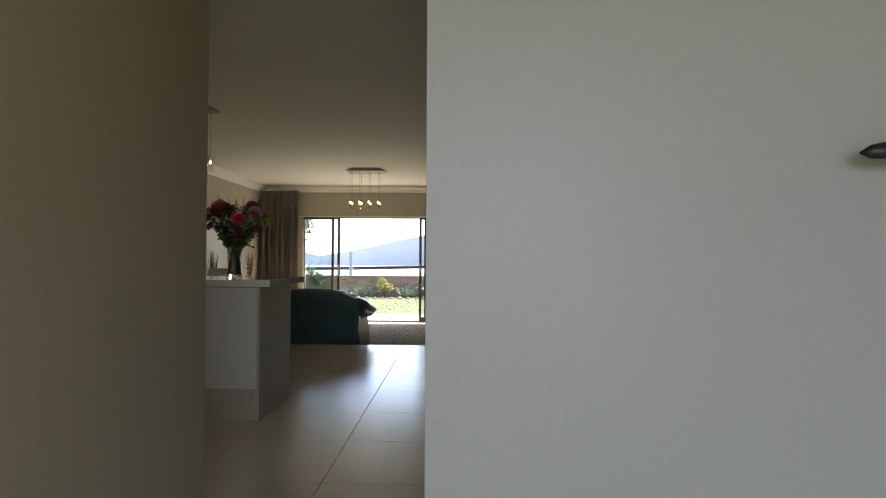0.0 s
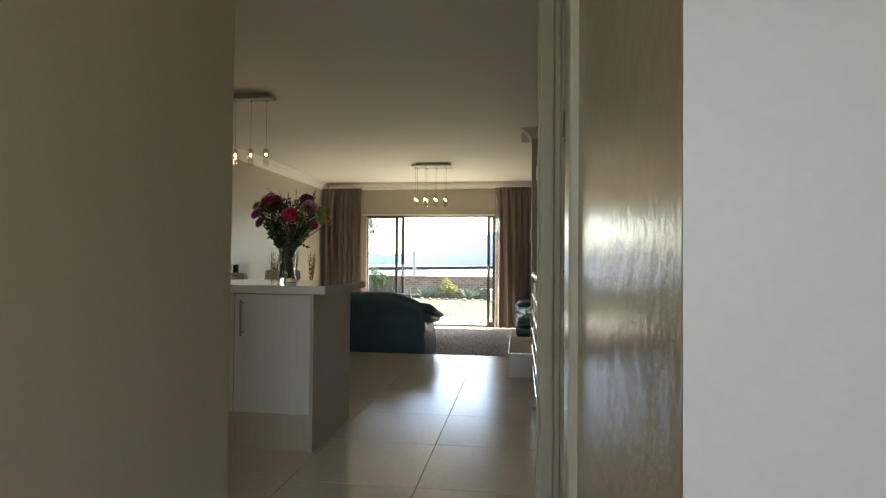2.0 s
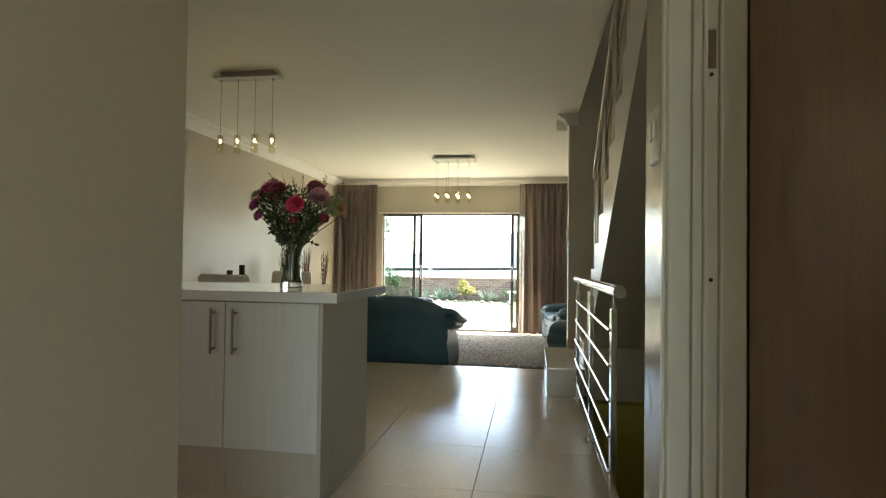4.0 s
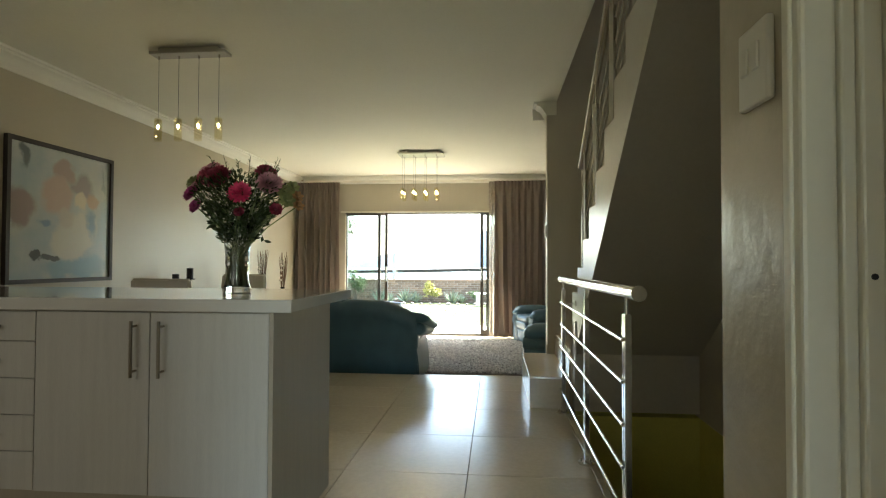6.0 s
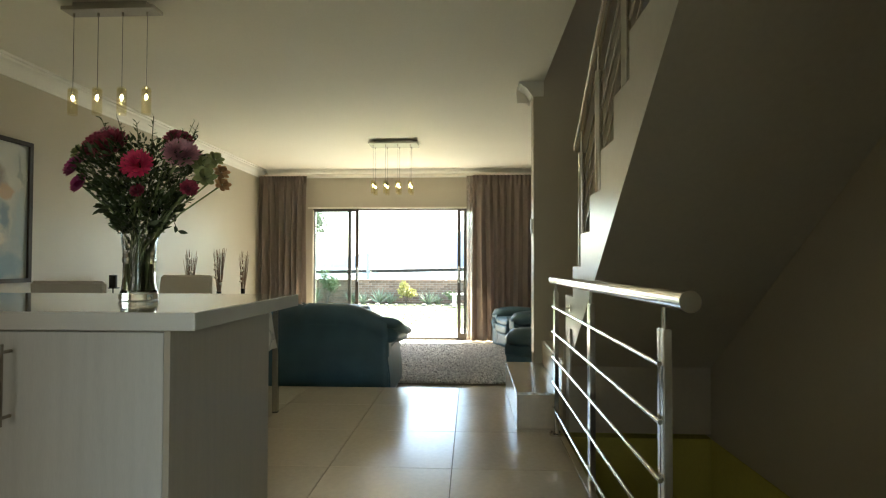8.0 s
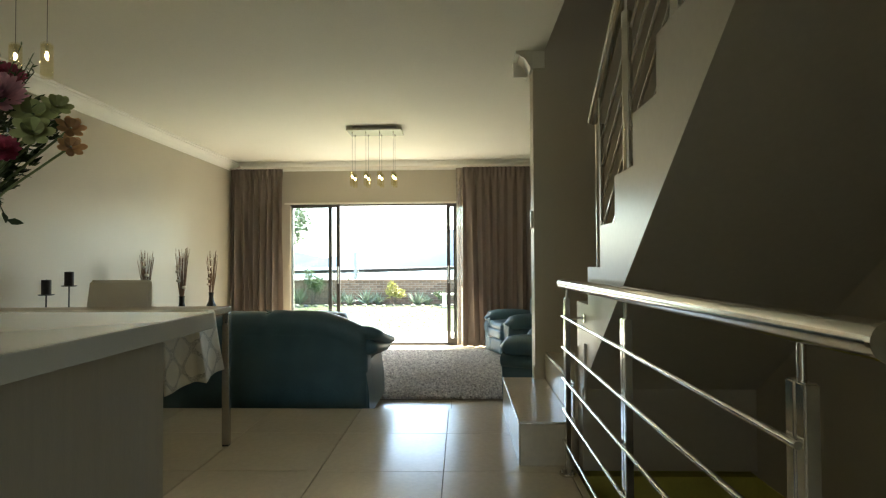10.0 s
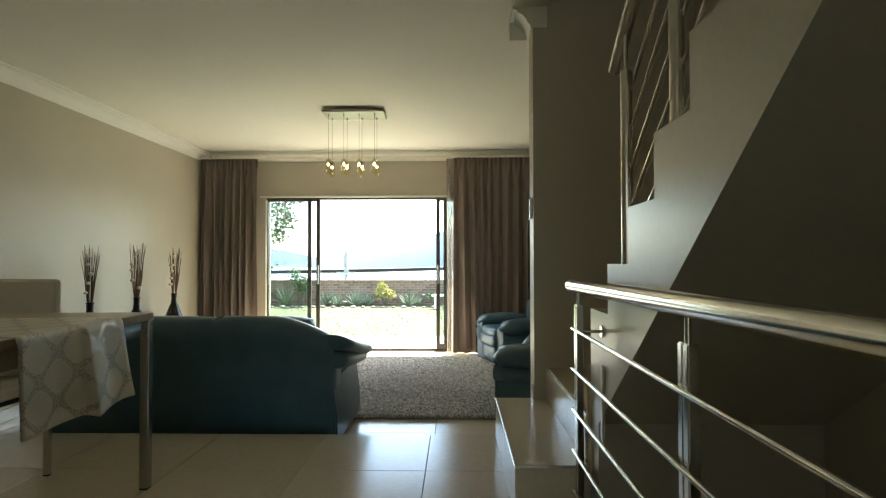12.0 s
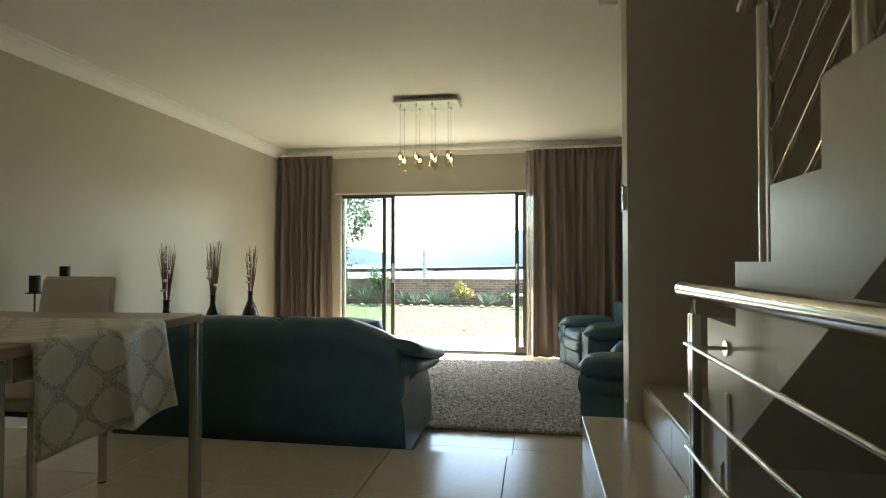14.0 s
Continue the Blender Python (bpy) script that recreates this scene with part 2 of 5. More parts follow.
def lathe(profile, seg=28, at=(0, 0, 0)):
    """A turned shape from (radius, height) pairs."""
    bm = bmesh.new()
    rings = []
    for r, z in profile:
        if r < 1e-5:
            rings.append([bm.verts.new((at[0], at[1], at[2] + z))])
        else:
            rings.append([bm.verts.new((at[0] + r * math.cos(2 * math.pi * i / seg), at[1] + r * math.sin(2 * math.pi * i / seg), at[2] + z)) for i in range(seg)])
    for a, b in zip(rings, rings[1:]):
        for i in range(seg):
            j = (i + 1) % seg
            if len(a) == 1 and len(b) > 1:
                bm.faces.new((a[0], b[j], b[i]))
            elif len(b) == 1 and len(a) > 1:
                bm.faces.new((a[i], a[j], b[0]))
            elif len(a) > 1:
                bm.faces.new((a[i], a[j], b[j], b[i]))
    bmesh.ops.recalc_face_normals(bm, faces=bm.faces)
    return bm


def prism(poly, axis, a, b):
    """A polygon of 2D points drawn out along an axis from a to b."""
    bm = bmesh.new()

    def put(p, s):
        if axis == "x":
            return (s, p[0], p[1])
        if axis == "y":
            return (p[0], s, p[1])
        return (p[0], p[1], s)
    lo = [bm.verts.new(put(p, a)) for p in poly]
    hi = [bm.verts.new(put(p, b)) for p in poly]
    bm.faces.new(lo)
    bm.faces.new(hi)
    for i in range(len(poly)):
        j = (i + 1) % len(poly)
        bm.faces.new((lo[i], lo[j], hi[j], hi[i]))
    bmesh.ops.recalc_face_normals(bm, faces=bm.faces)
    return bm


def loft(sections, close=True):
    """Joins rings of points of equal count into a skin; the ends are capped."""
    bm = bmesh.new()
    rings = [[bm.verts.new(p) for p in s] for s in sections]
    k = len(rings[0])
    for a, b in zip(rings, rings[1:]):
        for i in range(k):
            j = (i + 1) % k
            bm.faces.new((a[i], a[j], b[j], b[i]))
    if close:
        bm.faces.new(rings[0])
        bm.faces.new(rings[-1])
    bmesh.ops.recalc_face_normals(bm, faces=bm.faces)
    return bm


def structure(name, bm, material, label):
    return tagged(part(name, bm, material), label, kind="structure")


# ---- the large structure ----
T = 0.624            # floor tile pitch
ROW = 5.72           # one joint line across the floor
EDGE = 6.92          # edge of the raised floor
LOW = -0.19          # lounge floor level
CEIL = 2.52
XW, XE, XL, YN = -3.30, 1.55, 1.76, 11.22   # XL: lounge wall behind the stairs

floor = structure("floor", boxes((-3.5, 0.66, -1.75, EDGE - 0.01, -0.35, -0.009), (0.66, 3.2, -1.75, 2.72, -0.35, -0.009),
                                 (0.66, 0.70, 5.75, EDGE - 0.01, -0.35, -0.009)), M_GROUT, "raised floor of large beige porcelain tiles")
lounge_floor = structure("floor_lounge", box(-3.5, 1.96, EDGE - 0.01, YN + 0.03, -0.5, LOW - 0.009), M_GROUT,
                         "sunken lounge floor of beige porcelain tiles")
ceiling = structure("ceiling", boxes((-3.5, 0.69, -1.75, YN + 0.2, CEIL, CEIL + 0.24), (0.69, 3.2, -1.75, 2.72, CEIL, CEIL + 0.24),
                                     (0.69, 1.96, 7.04, YN + 0.2, CEIL, CEIL + 0.24)), M_CEIL, "smooth off-white painted ceiling")
upper_ceiling = structure("ceiling_upper", box(0.4, 1.9, 2.5, 7.0, 5.0, 5.15), M_CEIL, "off-white ceiling above the stairwell")

structure("wall_west", box(-3.5, XW, -1.75, YN + 0.2, -0.5, CEIL), M_WALL, "beige painted plaster wall")
WIN = (-2.452, 0.62, LOW - 0.02, 1.90)   # sliding door opening
structure("wall_north", boxes((XW, WIN[0], YN, YN + 0.22, -0.5, CEIL), (WIN[1], 1.96, YN, YN + 0.22, -0.5, CEIL),
                              (WIN[0], WIN[1], YN, YN + 0.22, WIN[3], CEIL)), M_WALL, "beige plaster wall around the sliding door")
structure("wall_east_lounge", box(XL, 1.96, 7.04, YN, -0.5, CEIL), M_WALL, "beige painted plaster wall")
structure("wall_stair_east", box(XE, 1.75, 2.72, 6.87, -1.75, 5.0), M_WALL, "beige painted stairwell wall")
structure("wall_stair_partition", box(0.605, 1.96, 6.87, 7.039, -0.5, CEIL), M_WALL, "beige plaster wall end between stairs and lounge")
structure("wall_stair_north_upper", box(0.69, 1.75, 6.87, 7.039, CEIL, 5.0), M_WALL, "upper beige stairwell wall")
structure("wall_stair_west_upper", box(0.55, 0.69, 2.72, 7.04, CEIL + 0.24, 5.0), M_WALL, "upper beige stairwell wall")
# The slit near the top is unseen, added for the stair fill lamp.
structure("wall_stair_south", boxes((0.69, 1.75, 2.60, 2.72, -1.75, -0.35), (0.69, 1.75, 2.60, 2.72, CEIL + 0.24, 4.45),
                              (0.69, 1.75, 2.60, 2.72, 4.56, 5.0)), M_WALL, "beige stairwell wall with an added slit for fill light")
structure("wall_well_west", box(0.55, 0.66, 2.73, 5.74, -1.75, -0.35), M_WELL_GLOW, "lower stairwell wall coloured olive for a yellowish glow")
structure("wall_well_north", box(0.67, XE, 5.75, 5.9, -1.75, -0.03), M_WELL_GLOW, "lower stairwell wall coloured olive for a yellowish glow")
structure("wall_well_east", box(XE - 0.006, XE - 0.001, 2.73, 5.74, -1.75, -0.03), M_WELL_GLOW, "lower stairwell east wall coloured olive for a yellowish glow")
structure("floor_well", box(0.55, 1.75, 2.6, 5.9, -1.9, -1.75), M_TILE, "lower stairwell floor")

# passage walls and the side doorway
structure("wall_passage_west", box(-0.47, -0.35, -1.75, 2.135, 0, CEIL), M_WALL_WARM, "beige painted passage wall")
DN, DF = 1.72, 2.445    # side doorway, near and far jamb
structure("wall_passage_east", boxes((0.572, 0.69, 0.984, DN - 0.02, 0, CEIL), (0.545, 0.69, DF + 0.02, 2.72, 0, CEIL),
                                     (0.565, 0.69, DN - 0.02, DF + 0.02, 2.152, CEIL)), M_GLOSS, "glossy beige passage wall with a doorway")
structure("wall_entry_north", boxes((0.572, 3.2, 0.98, 0.9835, 0, CEIL), (0.69, 3.2, 0.9835, 1.09, 0, CEIL)), M_ENTRY, "pale painted wall facing the entrance")
structure("wall_entry_east", box(3.0, 3.2, -1.75, 0.98, 0, CEIL), M_WALL, "beige entrance wall")
structure("wall_side_room", boxes((2.2, 2.3, 1.09, 2.6, 0, CEIL), (0.69, 2.3, 2.60, 2.72, 0, CEIL)), M_WALL, "beige side room walls")
structure("wall_south", boxes((-3.5, 0.1, -1.95, -1.75, -0.3, CEIL), (1.9, 3.2, -1.95, -1.75, -0.3, CEIL), (0.1, 1.9, -1.95, -1.75, 2.1, CEIL)),
          M_WALL, "entrance wall with an open front doorway")
structure("wall_kitchen_south", boxes((XW, -2.7, 0.2, 0.35, 0, CEIL), (-0.9, -0.47, 0.2, 0.35, 0, CEIL), (-2.7, -0.9, 0.2, 0.35, 0, 1.0),
                                      (-2.7, -0.9, 0.2, 0.35, 2.1, CEIL)), M_WALL, "kitchen wall with a window opening")


def cornice(name, axis, a, b, wall, sign):
    """A stepped cove moulding where a wall meets the ceiling."""
    prof = [(0, 0), (0, -0.125), (0.012, -0.125), (0.016, -0.105), (0.028, -0.095), (0.04, -0.07), (0.062, -0.045), (0.088, -0.034),
            (0.094, -0.02), (0.115, -0.016), (0.118, 0)]
    if axis == "y":
        bm = prism([(wall + sign * p[0], CEIL - 0.001 + p[1]) for p in prof], "y", a, b)
    else:
        bm = prism([(wall + sign * p[0], CEIL - 0.001 + p[1]) for p in prof], "x", a, b)
    return tagged(smooth_by_angle(part(name, bm, M_CORNICE), 40), "moulded white plaster cornice", kind="structure")


cornice("trim_cornice_west", "y", 0.36, YN, XW + 0.001, 1)
cornice("trim_cornice_north", "x", XW + 0.12, XL - 0.12, YN - 0.001, -1)
cornice("trim_cornice_east", "y", 7.04, YN, XL - 0.001, -1)
cornice("trim_cornice_partition", "x", 0.487, XL - 0.12, 7.041, 1)
cornice("trim_cornice_wall_end", "y", 6.852, 7.158, 0.604, -1)
structure("trim_cornice_stop", box(0.6045, 0.689, 6.853, 6.869, CEIL - 0.122, CEIL - 0.001, 0.002), M_CORNICE, "flat white plaster stop closing the cornice")

# skirtings
structure("baseboard_partition", box(0.593, 0.6045, 6.858, EDGE - 0.006, 0.223, 0.31, 0.003), M_TILE, "beige tile skirting on the wall end")
structure("baseboard_west_low", box(XW, XW + 0.012, EDGE + 0.02, YN, LOW, LOW + 0.09, 0.003), M_TILE, "beige tile skirting")
structure("baseboard_north", box(XW + 0.013, WIN[0] - 0.01, YN - 0.012, YN, LOW, LOW + 0.09, 0.003), M_TILE, "beige tile skirting")
structure("baseboard_west", box(XW, XW + 0.012, 0.4, EDGE - 0.01, 0, 0.09, 0.003), M_TILE, "beige tile skirting")
structure("baseboard_passage", box(-0.35, -0.338, -1.7, 2.13, 0, 0.09, 0.003), M_TILE, "beige tile skirting")

# thin architrave line over the sliding door
structure("trim_door_head", box(WIN[0] - 0.08, WIN[1] + 0.08, YN - 0.012, YN + 0.001, 1.90, 1.925, 0.003), M_TRIM, "thin white trim above the sliding door")

# ---- sliding door ----
def sliding_door():
    d = thing("door_1", "bronze aluminium sliding door with glass panels slid open", "sliding door", kind="structure")
    x0, x1, z0, z1 = WIN[0], WIN[1], LOW, WIN[3]
    y = YN + 0.02
    part("head", box(x0, x1, y, y + 0.11, z1 - 0.022, z1 - 0.001, 0.004), M_ALU, d)
    part("track", boxes((x0, x1, y, y + 0.11, z0 - 0.02, z0 + 0.012), (x0, x1, y + 0.03, y + 0.038, z0 + 0.012, z0 + 0.028),
                        (x0, x1, y + 0.075, y + 0.083, z0 + 0.012, z0 + 0.028)), M_ALU, d, "sliding track")
    part("jamb", box(x0, x0 + 0.010, y, y + 0.11, z0, z1 - 0.036, 0.004), M_TRIM, d, "pale side jamb")
    part("jamb", box(x1 - 0.045, x1, y, y + 0.11, z0, z1 - 0.036, 0.004), M_ALU, d)

    def panel(a, b, yy, handle, left=0.05):
        zz0, zz1 = z0 + 0.03, z1 - 0.024
        fr = part("panel_frame", boxes((a, a + left, yy, yy + 0.035, zz0, zz1), (b - 0.05, b, yy, yy + 0.035, zz0, zz1),
                                       (a + left, b - 0.05, yy, yy + 0.035, zz0, zz0 + 0.07), (a + left, b - 0.05, yy, yy + 0.035, zz1 - 0.02, zz1)), M_ALU, d)
        g = part("pane", box(a + left, b - 0.05, yy + 0.014, yy + 0.02, zz0 + 0.07, zz1 - 0.02), M_PANE, fr, "clear glass pane")
        g.visible_shadow = False
        if handle:
            hx = b - 0.036 if handle > 0 else a + 0.012
            part("handle", box(hx, hx + 0.024, yy - 0.03, yy - 0.001, 0.72, 0.98, 0.006), M_STEEL, fr, "slim pull handle")
    panel(-2.440, -1.845, y + 0.062, 0, 0.012)
    panel(-2.438, -1.712, y + 0.012, 1, 0.012)
    panel(-0.12, 0.575, y + 0.012, -1)
    panel(-0.022, 0.572, y + 0.062, 0)


sliding_door()


# ---- steps and staircase ----
RISE, GO, Y0, Z0 = 0.180, 0.243, 5.86, 0.834


def staircase():
    s = thing("staircase", "plastered winder staircase with beige tiled lower steps", "staircase", kind="structure")
    x0, x1 = 0.695, XE - 0.003
    poly = [(Y0, 0.0), (Y0, Z0)]
    y, z = Y0, Z0
    for k in range(11):
        ny = Y0 - 0.262 - GO * k if k == 0 else y - GO
        poly.append((ny, z))
        z += RISE
        poly.append((ny, z))
        y = ny
    poly.append((y - 0.3, z))
    top_y = y - 0.3
    slope = 0.745
    soffit = lambda yy: 0.568 + slope * (5.522 - yy)
    poly.append((top_y, min(z - 0.02, soffit(top_y))))
    poly.append((5.745, soffit(5.745)))
    poly.append((5.745, 0.0))
    smooth_by_angle(part("flight", prism(poly, "x", x0, x1), M_STAIR, s, "plastered flight with a stepped side and sloping soffit"))
    # winder steps
    pv = (x0 - 0.015, Y0 + 0.002)
    body = [[(0.68, 5.862), (x1, 5.862), (x1, 6.867), (0.68, 6.867)], [pv, (x1, 5.864), (x1, 6.866), (1.40, 6.866)]]
    tops = [0.406, 0.603]
    z = 0.0
    for poly2, zt in zip(body, tops):
        part("winder_step", prism(poly2, "z", z + 0.001, zt - 0.012), M_TILE, s, "beige tiled step")
        part("tread", prism(poly2, "z", zt - 0.011, zt), M_TILE, s, "beige tile tread")
        z = zt
    part("nosing", box(0.674, 0.684, 5.87, 6.865, 0.396, 0.409, 0.002), M_NOSING, s, "bright metal nosing strip")
    # tiled riser of the second step, in two tiles
    part("riser_tile", box(0.671, 0.679, 5.87, 6.26, 0.224, 0.394, 0.001), M_TILE, s)
    part("riser_tile", box(0.671, 0.679, 6.264, 6.865, 0.224, 0.394, 0.001), M_TILE, s)
    # first step
    b = part("bottom_step", box(0.39, 0.669, 5.81, EDGE - 0.012, 0.001, 0.210), M_GROUT, s, "tiled bottom step")
    part("riser_tile", box(0.382, 0.389, 5.802, 6.36, 0.001, 0.212, 0.001), M_TILE, s)
    part("riser_tile", box(0.382, 0.389, 6.364, EDGE - 0.008, 0.001, 0.212, 0.001), M_TILE, s)
    part("riser_tile", box(0.39, 0.669, 5.801, 5.809, 0.001, 0.212, 0.001), M_TILE, s)
    part("riser_tile", box(0.39, 0.62, EDGE - 0.011, EDGE - 0.004, LOW, 0.212, 0.001), M_TILE, s)
    part("tread", box(0.384, 0.67, 5.803, 6.866, 0.213, 0.222, 0.001), M_TILE, s)
    part("tread", box(0.384, 0.603, 6.868, EDGE - 0.006, 0.213, 0.222, 0.001), M_TILE, s)
    part("nosing", box(0.379, 0.386, 5.80, EDGE - 0.006, 0.2125, 0.2245, 0.002), M_NOSING, s, "bright metal nosing strip")
    part("nosing", box(0.386, 0.669, 5.797, 5.802, 0.2125, 0.2245, 0.002), M_NOSING, s)


staircase()


def balustrade():
    """Landing balustrade: twin-blade posts, five thin rails, one tubular handrail."""
    b = thing("balustrade", "brushed stainless steel landing balustrade with tubular handrail", "balustrade")
    x = 0.61
    hz = 0.94
    h = part("handrail", tube((x, 3.59, hz + 0.005), (x, 5.80, hz - 0.012), 0.0255, 24), M_STEEL, b, "polished tubular handrail")
    smooth_by_angle(h)
    part("end_cap", tube((x, 3.582, hz + 0.005), (x, 3.592, hz + 0.005), 0.0265, 24), M_STEEL, h)
    part("end_cap", tube((x, 5.798, hz - 0.012), (x, 5.808, hz - 0.012), 0.0265, 24), M_STEEL, h)
    for py in (3.765, 4.685, 5.69):
        p = part("post", boxes((x - 0.012, x + 0.012, py - 0.026, py - 0.002, 0.012, 0.862), (x - 0.012, x + 0.012, py + 0.002, py + 0.026, 0.012, 0.862)),
                 M_STEEL, b, "twin flat-bar post")
        bv = bmesh.new()
        bv.from_mesh(p.data)
        bmesh.ops.bevel(bv, geom=bv.edges[:], offset=0.003, segments=2, affect='EDGES')
        bv.to_mesh(p.data)
        bv.free()
        smooth_by_angle(part("pin", tube((x, py, 0.80), (x, py, hz - 0.02), 0.007, 12), M_STEEL, p))
        smooth_by_angle(part("foot_flange", tube((x, py, 0.0), (x, py, 0.011), 0.042, 20), M_STEEL, p))
        for sx, sy in ((1, 1), (1, -1), (-1, 1), (-1, -1)):
            part("bolt", tube((x + sx * 0.025, py + sy * 0.025, 0.011), (x + sx * 0.025, py + sy * 0.025, 0.019), 0.006, 6), M_STEEL, p)
    for z in (0.770, 0.618, 0.466, 0.314, 0.162):
        r = part("rail", tube((x - 0.019, 3.745, z), (x - 0.019, 5.71, z), 0.0068, 12), M_STEEL, b)
        smooth_by_angle(r)
    br = part("wall_bracket", tube((x + 0.012, 5.67, 0.764), (0.6925, 5.67, 0.764), 0.006, 10), M_STEEL, b)
    smooth_by_angle(part("rosette", tube((0.688, 5.67, 0.764), (0.6945, 5.67, 0.764), 0.022, 20), M_STEEL, br, "round fixing plate"))


balustrade()


def stair_balustrade():
    """Sloping rails on round posts that stand on every second tread."""
    b = thing("stair_balustrade", "brushed steel stair balustrade with sloping rails", "balustrade")
    x = 0.719
    s = RISE / GO
    y_first = 5.437
    base_first = Z0 + RISE
    at = lambda y, h: base_first + s * (y_first - y) + h
    posts = [(y_first - 2 * GO * k + 0.055 * min(k, 1), base_first + 2 * RISE * k) for k in range(5)]
    y0, y1 = y_first + 0.132, posts[-1][0] - 0.05
    h = part("handrail", tube((x, y0, at(y0, 0.785)), (x, y1, at(y1, 0.785)), 0.0235, 20), M_STEEL, b, "polished tubular handrail")
    smooth_by_angle(h)
    for py, base in posts:
        top = at(py, 0.64)
        p = part("post", tube((x, py, base), (x, py, top), 0.0195, 16), M_STEEL, b, "round steel post")
        smooth_by_angle(p)
        smooth_by_angle(part("pin", tube((x, py, top), (x, py, at(py, 0.77)), 0.007, 10), M_STEEL, p))
    for hh in (0.053, 0.183, 0.309, 0.438, 0.570):
        ya = y_first - 0.012
        smooth_by_angle(part("rail", tube((x + 0.012, ya, at(ya, hh)), (x + 0.012, y1, at(y1, hh)), 0.0065, 10), M_STEEL, b))


stair_balustrade()
tagged(part("cable_trunking", box(0.684, 0.6945, 5.645, 5.672, 0.36, 0.64, 0.003), M_PLASTIC), "short white cable trunking on the stair side", "trunking")


# ---- passage doorway ----
def side_door():
    d = thing("door_2", "plain brown wooden door shut in a cream painted steel frame", "door", kind="structure")
    f = part("frame_jamb", box(0.556, 0.715, DN - 0.10, DN, 0.0, 2.055, 0.005), M_TRIM, d, "cream painted steel door frame")
    part("rebate", box(0.625, 0.675, DN + 0.0005, DN + 0.016, 0.0, 2.04, 0.003), M_TRIM, f)
    f = part("frame_jamb", box(0.533, 0.579, 2.425, DF + 0.020, 0.0, 2.055, 0.006), M_TRIM, d, "cream painted steel door frame")
    part("step", box(0.580, 0.598, 2.419, DF + 0.019, 0.0, 2.05, 0.003), M_TRIM, f)
    part("door_stop", box(0.599, 0.626, 2.410, DF + 0.019, 0.0, 2.045, 0.004), M_TRIM, f, "door stop with screw holes")
    part("rebate", box(0.627, 0.676, 2.400, DF + 0.019, 0.0, 2.04, 0.004), M_TRIM, f)
    part("architrave_bead", box(0.527, 0.5335, DF - 0.002, DF + 0.018, 0.0, 2.05, 0.003), M_TRIM, f)
    part("strike_plate", box(0.604, 0.620, 2.4085, 2.4105, 1.452, 1.53, 0.0005), M_STEEL, f, "small steel strike plate")
    for hz in (0.32, 1.03, 1.44):
        part("screw", tube((0.611, 2.408, hz), (0.611, 2.4105, hz), 0.0042, 8), M_BLACK, f)
    part("frame_head", box(0.5565, 0.715, DN - 0.10, DF + 0.020, 2.056, 2.15, 0.006), M_TRIM, d)
    part("leaf", box(0.677, 0.715, DN + 0.002, 2.398, 0.012, 2.045, 0.003), M_DOORWOOD, d, "brown stained door leaf")


side_door()


def double_switch():
    s = thing("light_switch", "white two-lever light switch on the passage wall", "light switch")
    y0, y1, z0, z1 = 2.513, 2.612, 1.290, 1.416
    p = part("plate", box(0.531, 0.5445, y0, y1, z0, z1, 0.005), M_PLASTIC, s)
    for c in (2.545, 2.582):
        part("lever", box(0.5265, 0.5315, c - 0.010, c + 0.010, 1.342, 1.384, 0.002), M_PLASTIC, p)


double_switch()


def lounge_switch():
    s = thing("wall_dimmer", "white wall switch with a dark rim on the wall end", "light switch")
    p = part("plate", box(0.5935, 0.6045, 6.92, 6.995, 1.28, 1.40, 0.004), M_PLASTIC, s)
    part("rim", boxes((0.591, 0.594, 6.915, 7.0, 1.275, 1.283), (0.591, 0.594, 6.915, 7.0, 1.397, 1.405), (0.591, 0.594, 6.915, 6.923, 1.283, 1.397)), M_BLACK, p)
    part("button", box(0.590, 0.5938, 6.945, 6.97, 1.32, 1.36, 0.002), M_PLASTIC, p)


lounge_switch()


def entry_handle():
    """Closed cupboard door in the entrance wall with a dark lever."""
    d = thing("door_3", "pale painted entrance cupboard door with a dark lever handle", "door", kind="structure")
    leaf = part("leaf", box(1.415, 2.2, 0.962, 0.979, 0.01, 2.05, 0.006), M_ENTRY, d)
    h = part("rose", tube((1.440, 0.961, 1.24), (1.440, 0.935, 1.24), 0.026, 20), M_BLACK, leaf)
    secs = []
    for i in range(9):
        u = i / 8
        cx = 1.445 - 0.13 * u
        r = 0.011 + 0.006 * math.sin(math.pi * min(1, u * 1.1)) if u < 0.97 else 0.002
        cy = 0.925 - 0.008 * math.sin(math.pi * u)
        cz = 1.239 - 0.006 * u * u
        secs.append([(cx, cy + r * 0.7 * math.cos(a), cz + r * math.sin(a)) for a in [2 * math.pi * k / 12 for k in range(12)]])
    smooth_by_angle(part("lever", loft(secs), M_BLACK, h, "curved dark metal lever"), 60)


entry_handle()


# ---- kitchen island ----
def bar_handle(parent, x, y, z0, z1):
    h = part("handle", tube((x, y - 0.032, z0), (x, y - 0.032, z1), 0.0060, 14), M_HANDLE, parent, "brushed steel bar handle")
    smooth_by_angle(h)
    for z in (z0 + 0.02, z1 - 0.02):
        smooth_by_angle(part("stand_off", tube((x, y - 0.032, z), (x, y, z), 0.0045, 10), M_HANDLE, h))


IY = 3.59      # front of the doors
ISLAND_BACK = 4.27


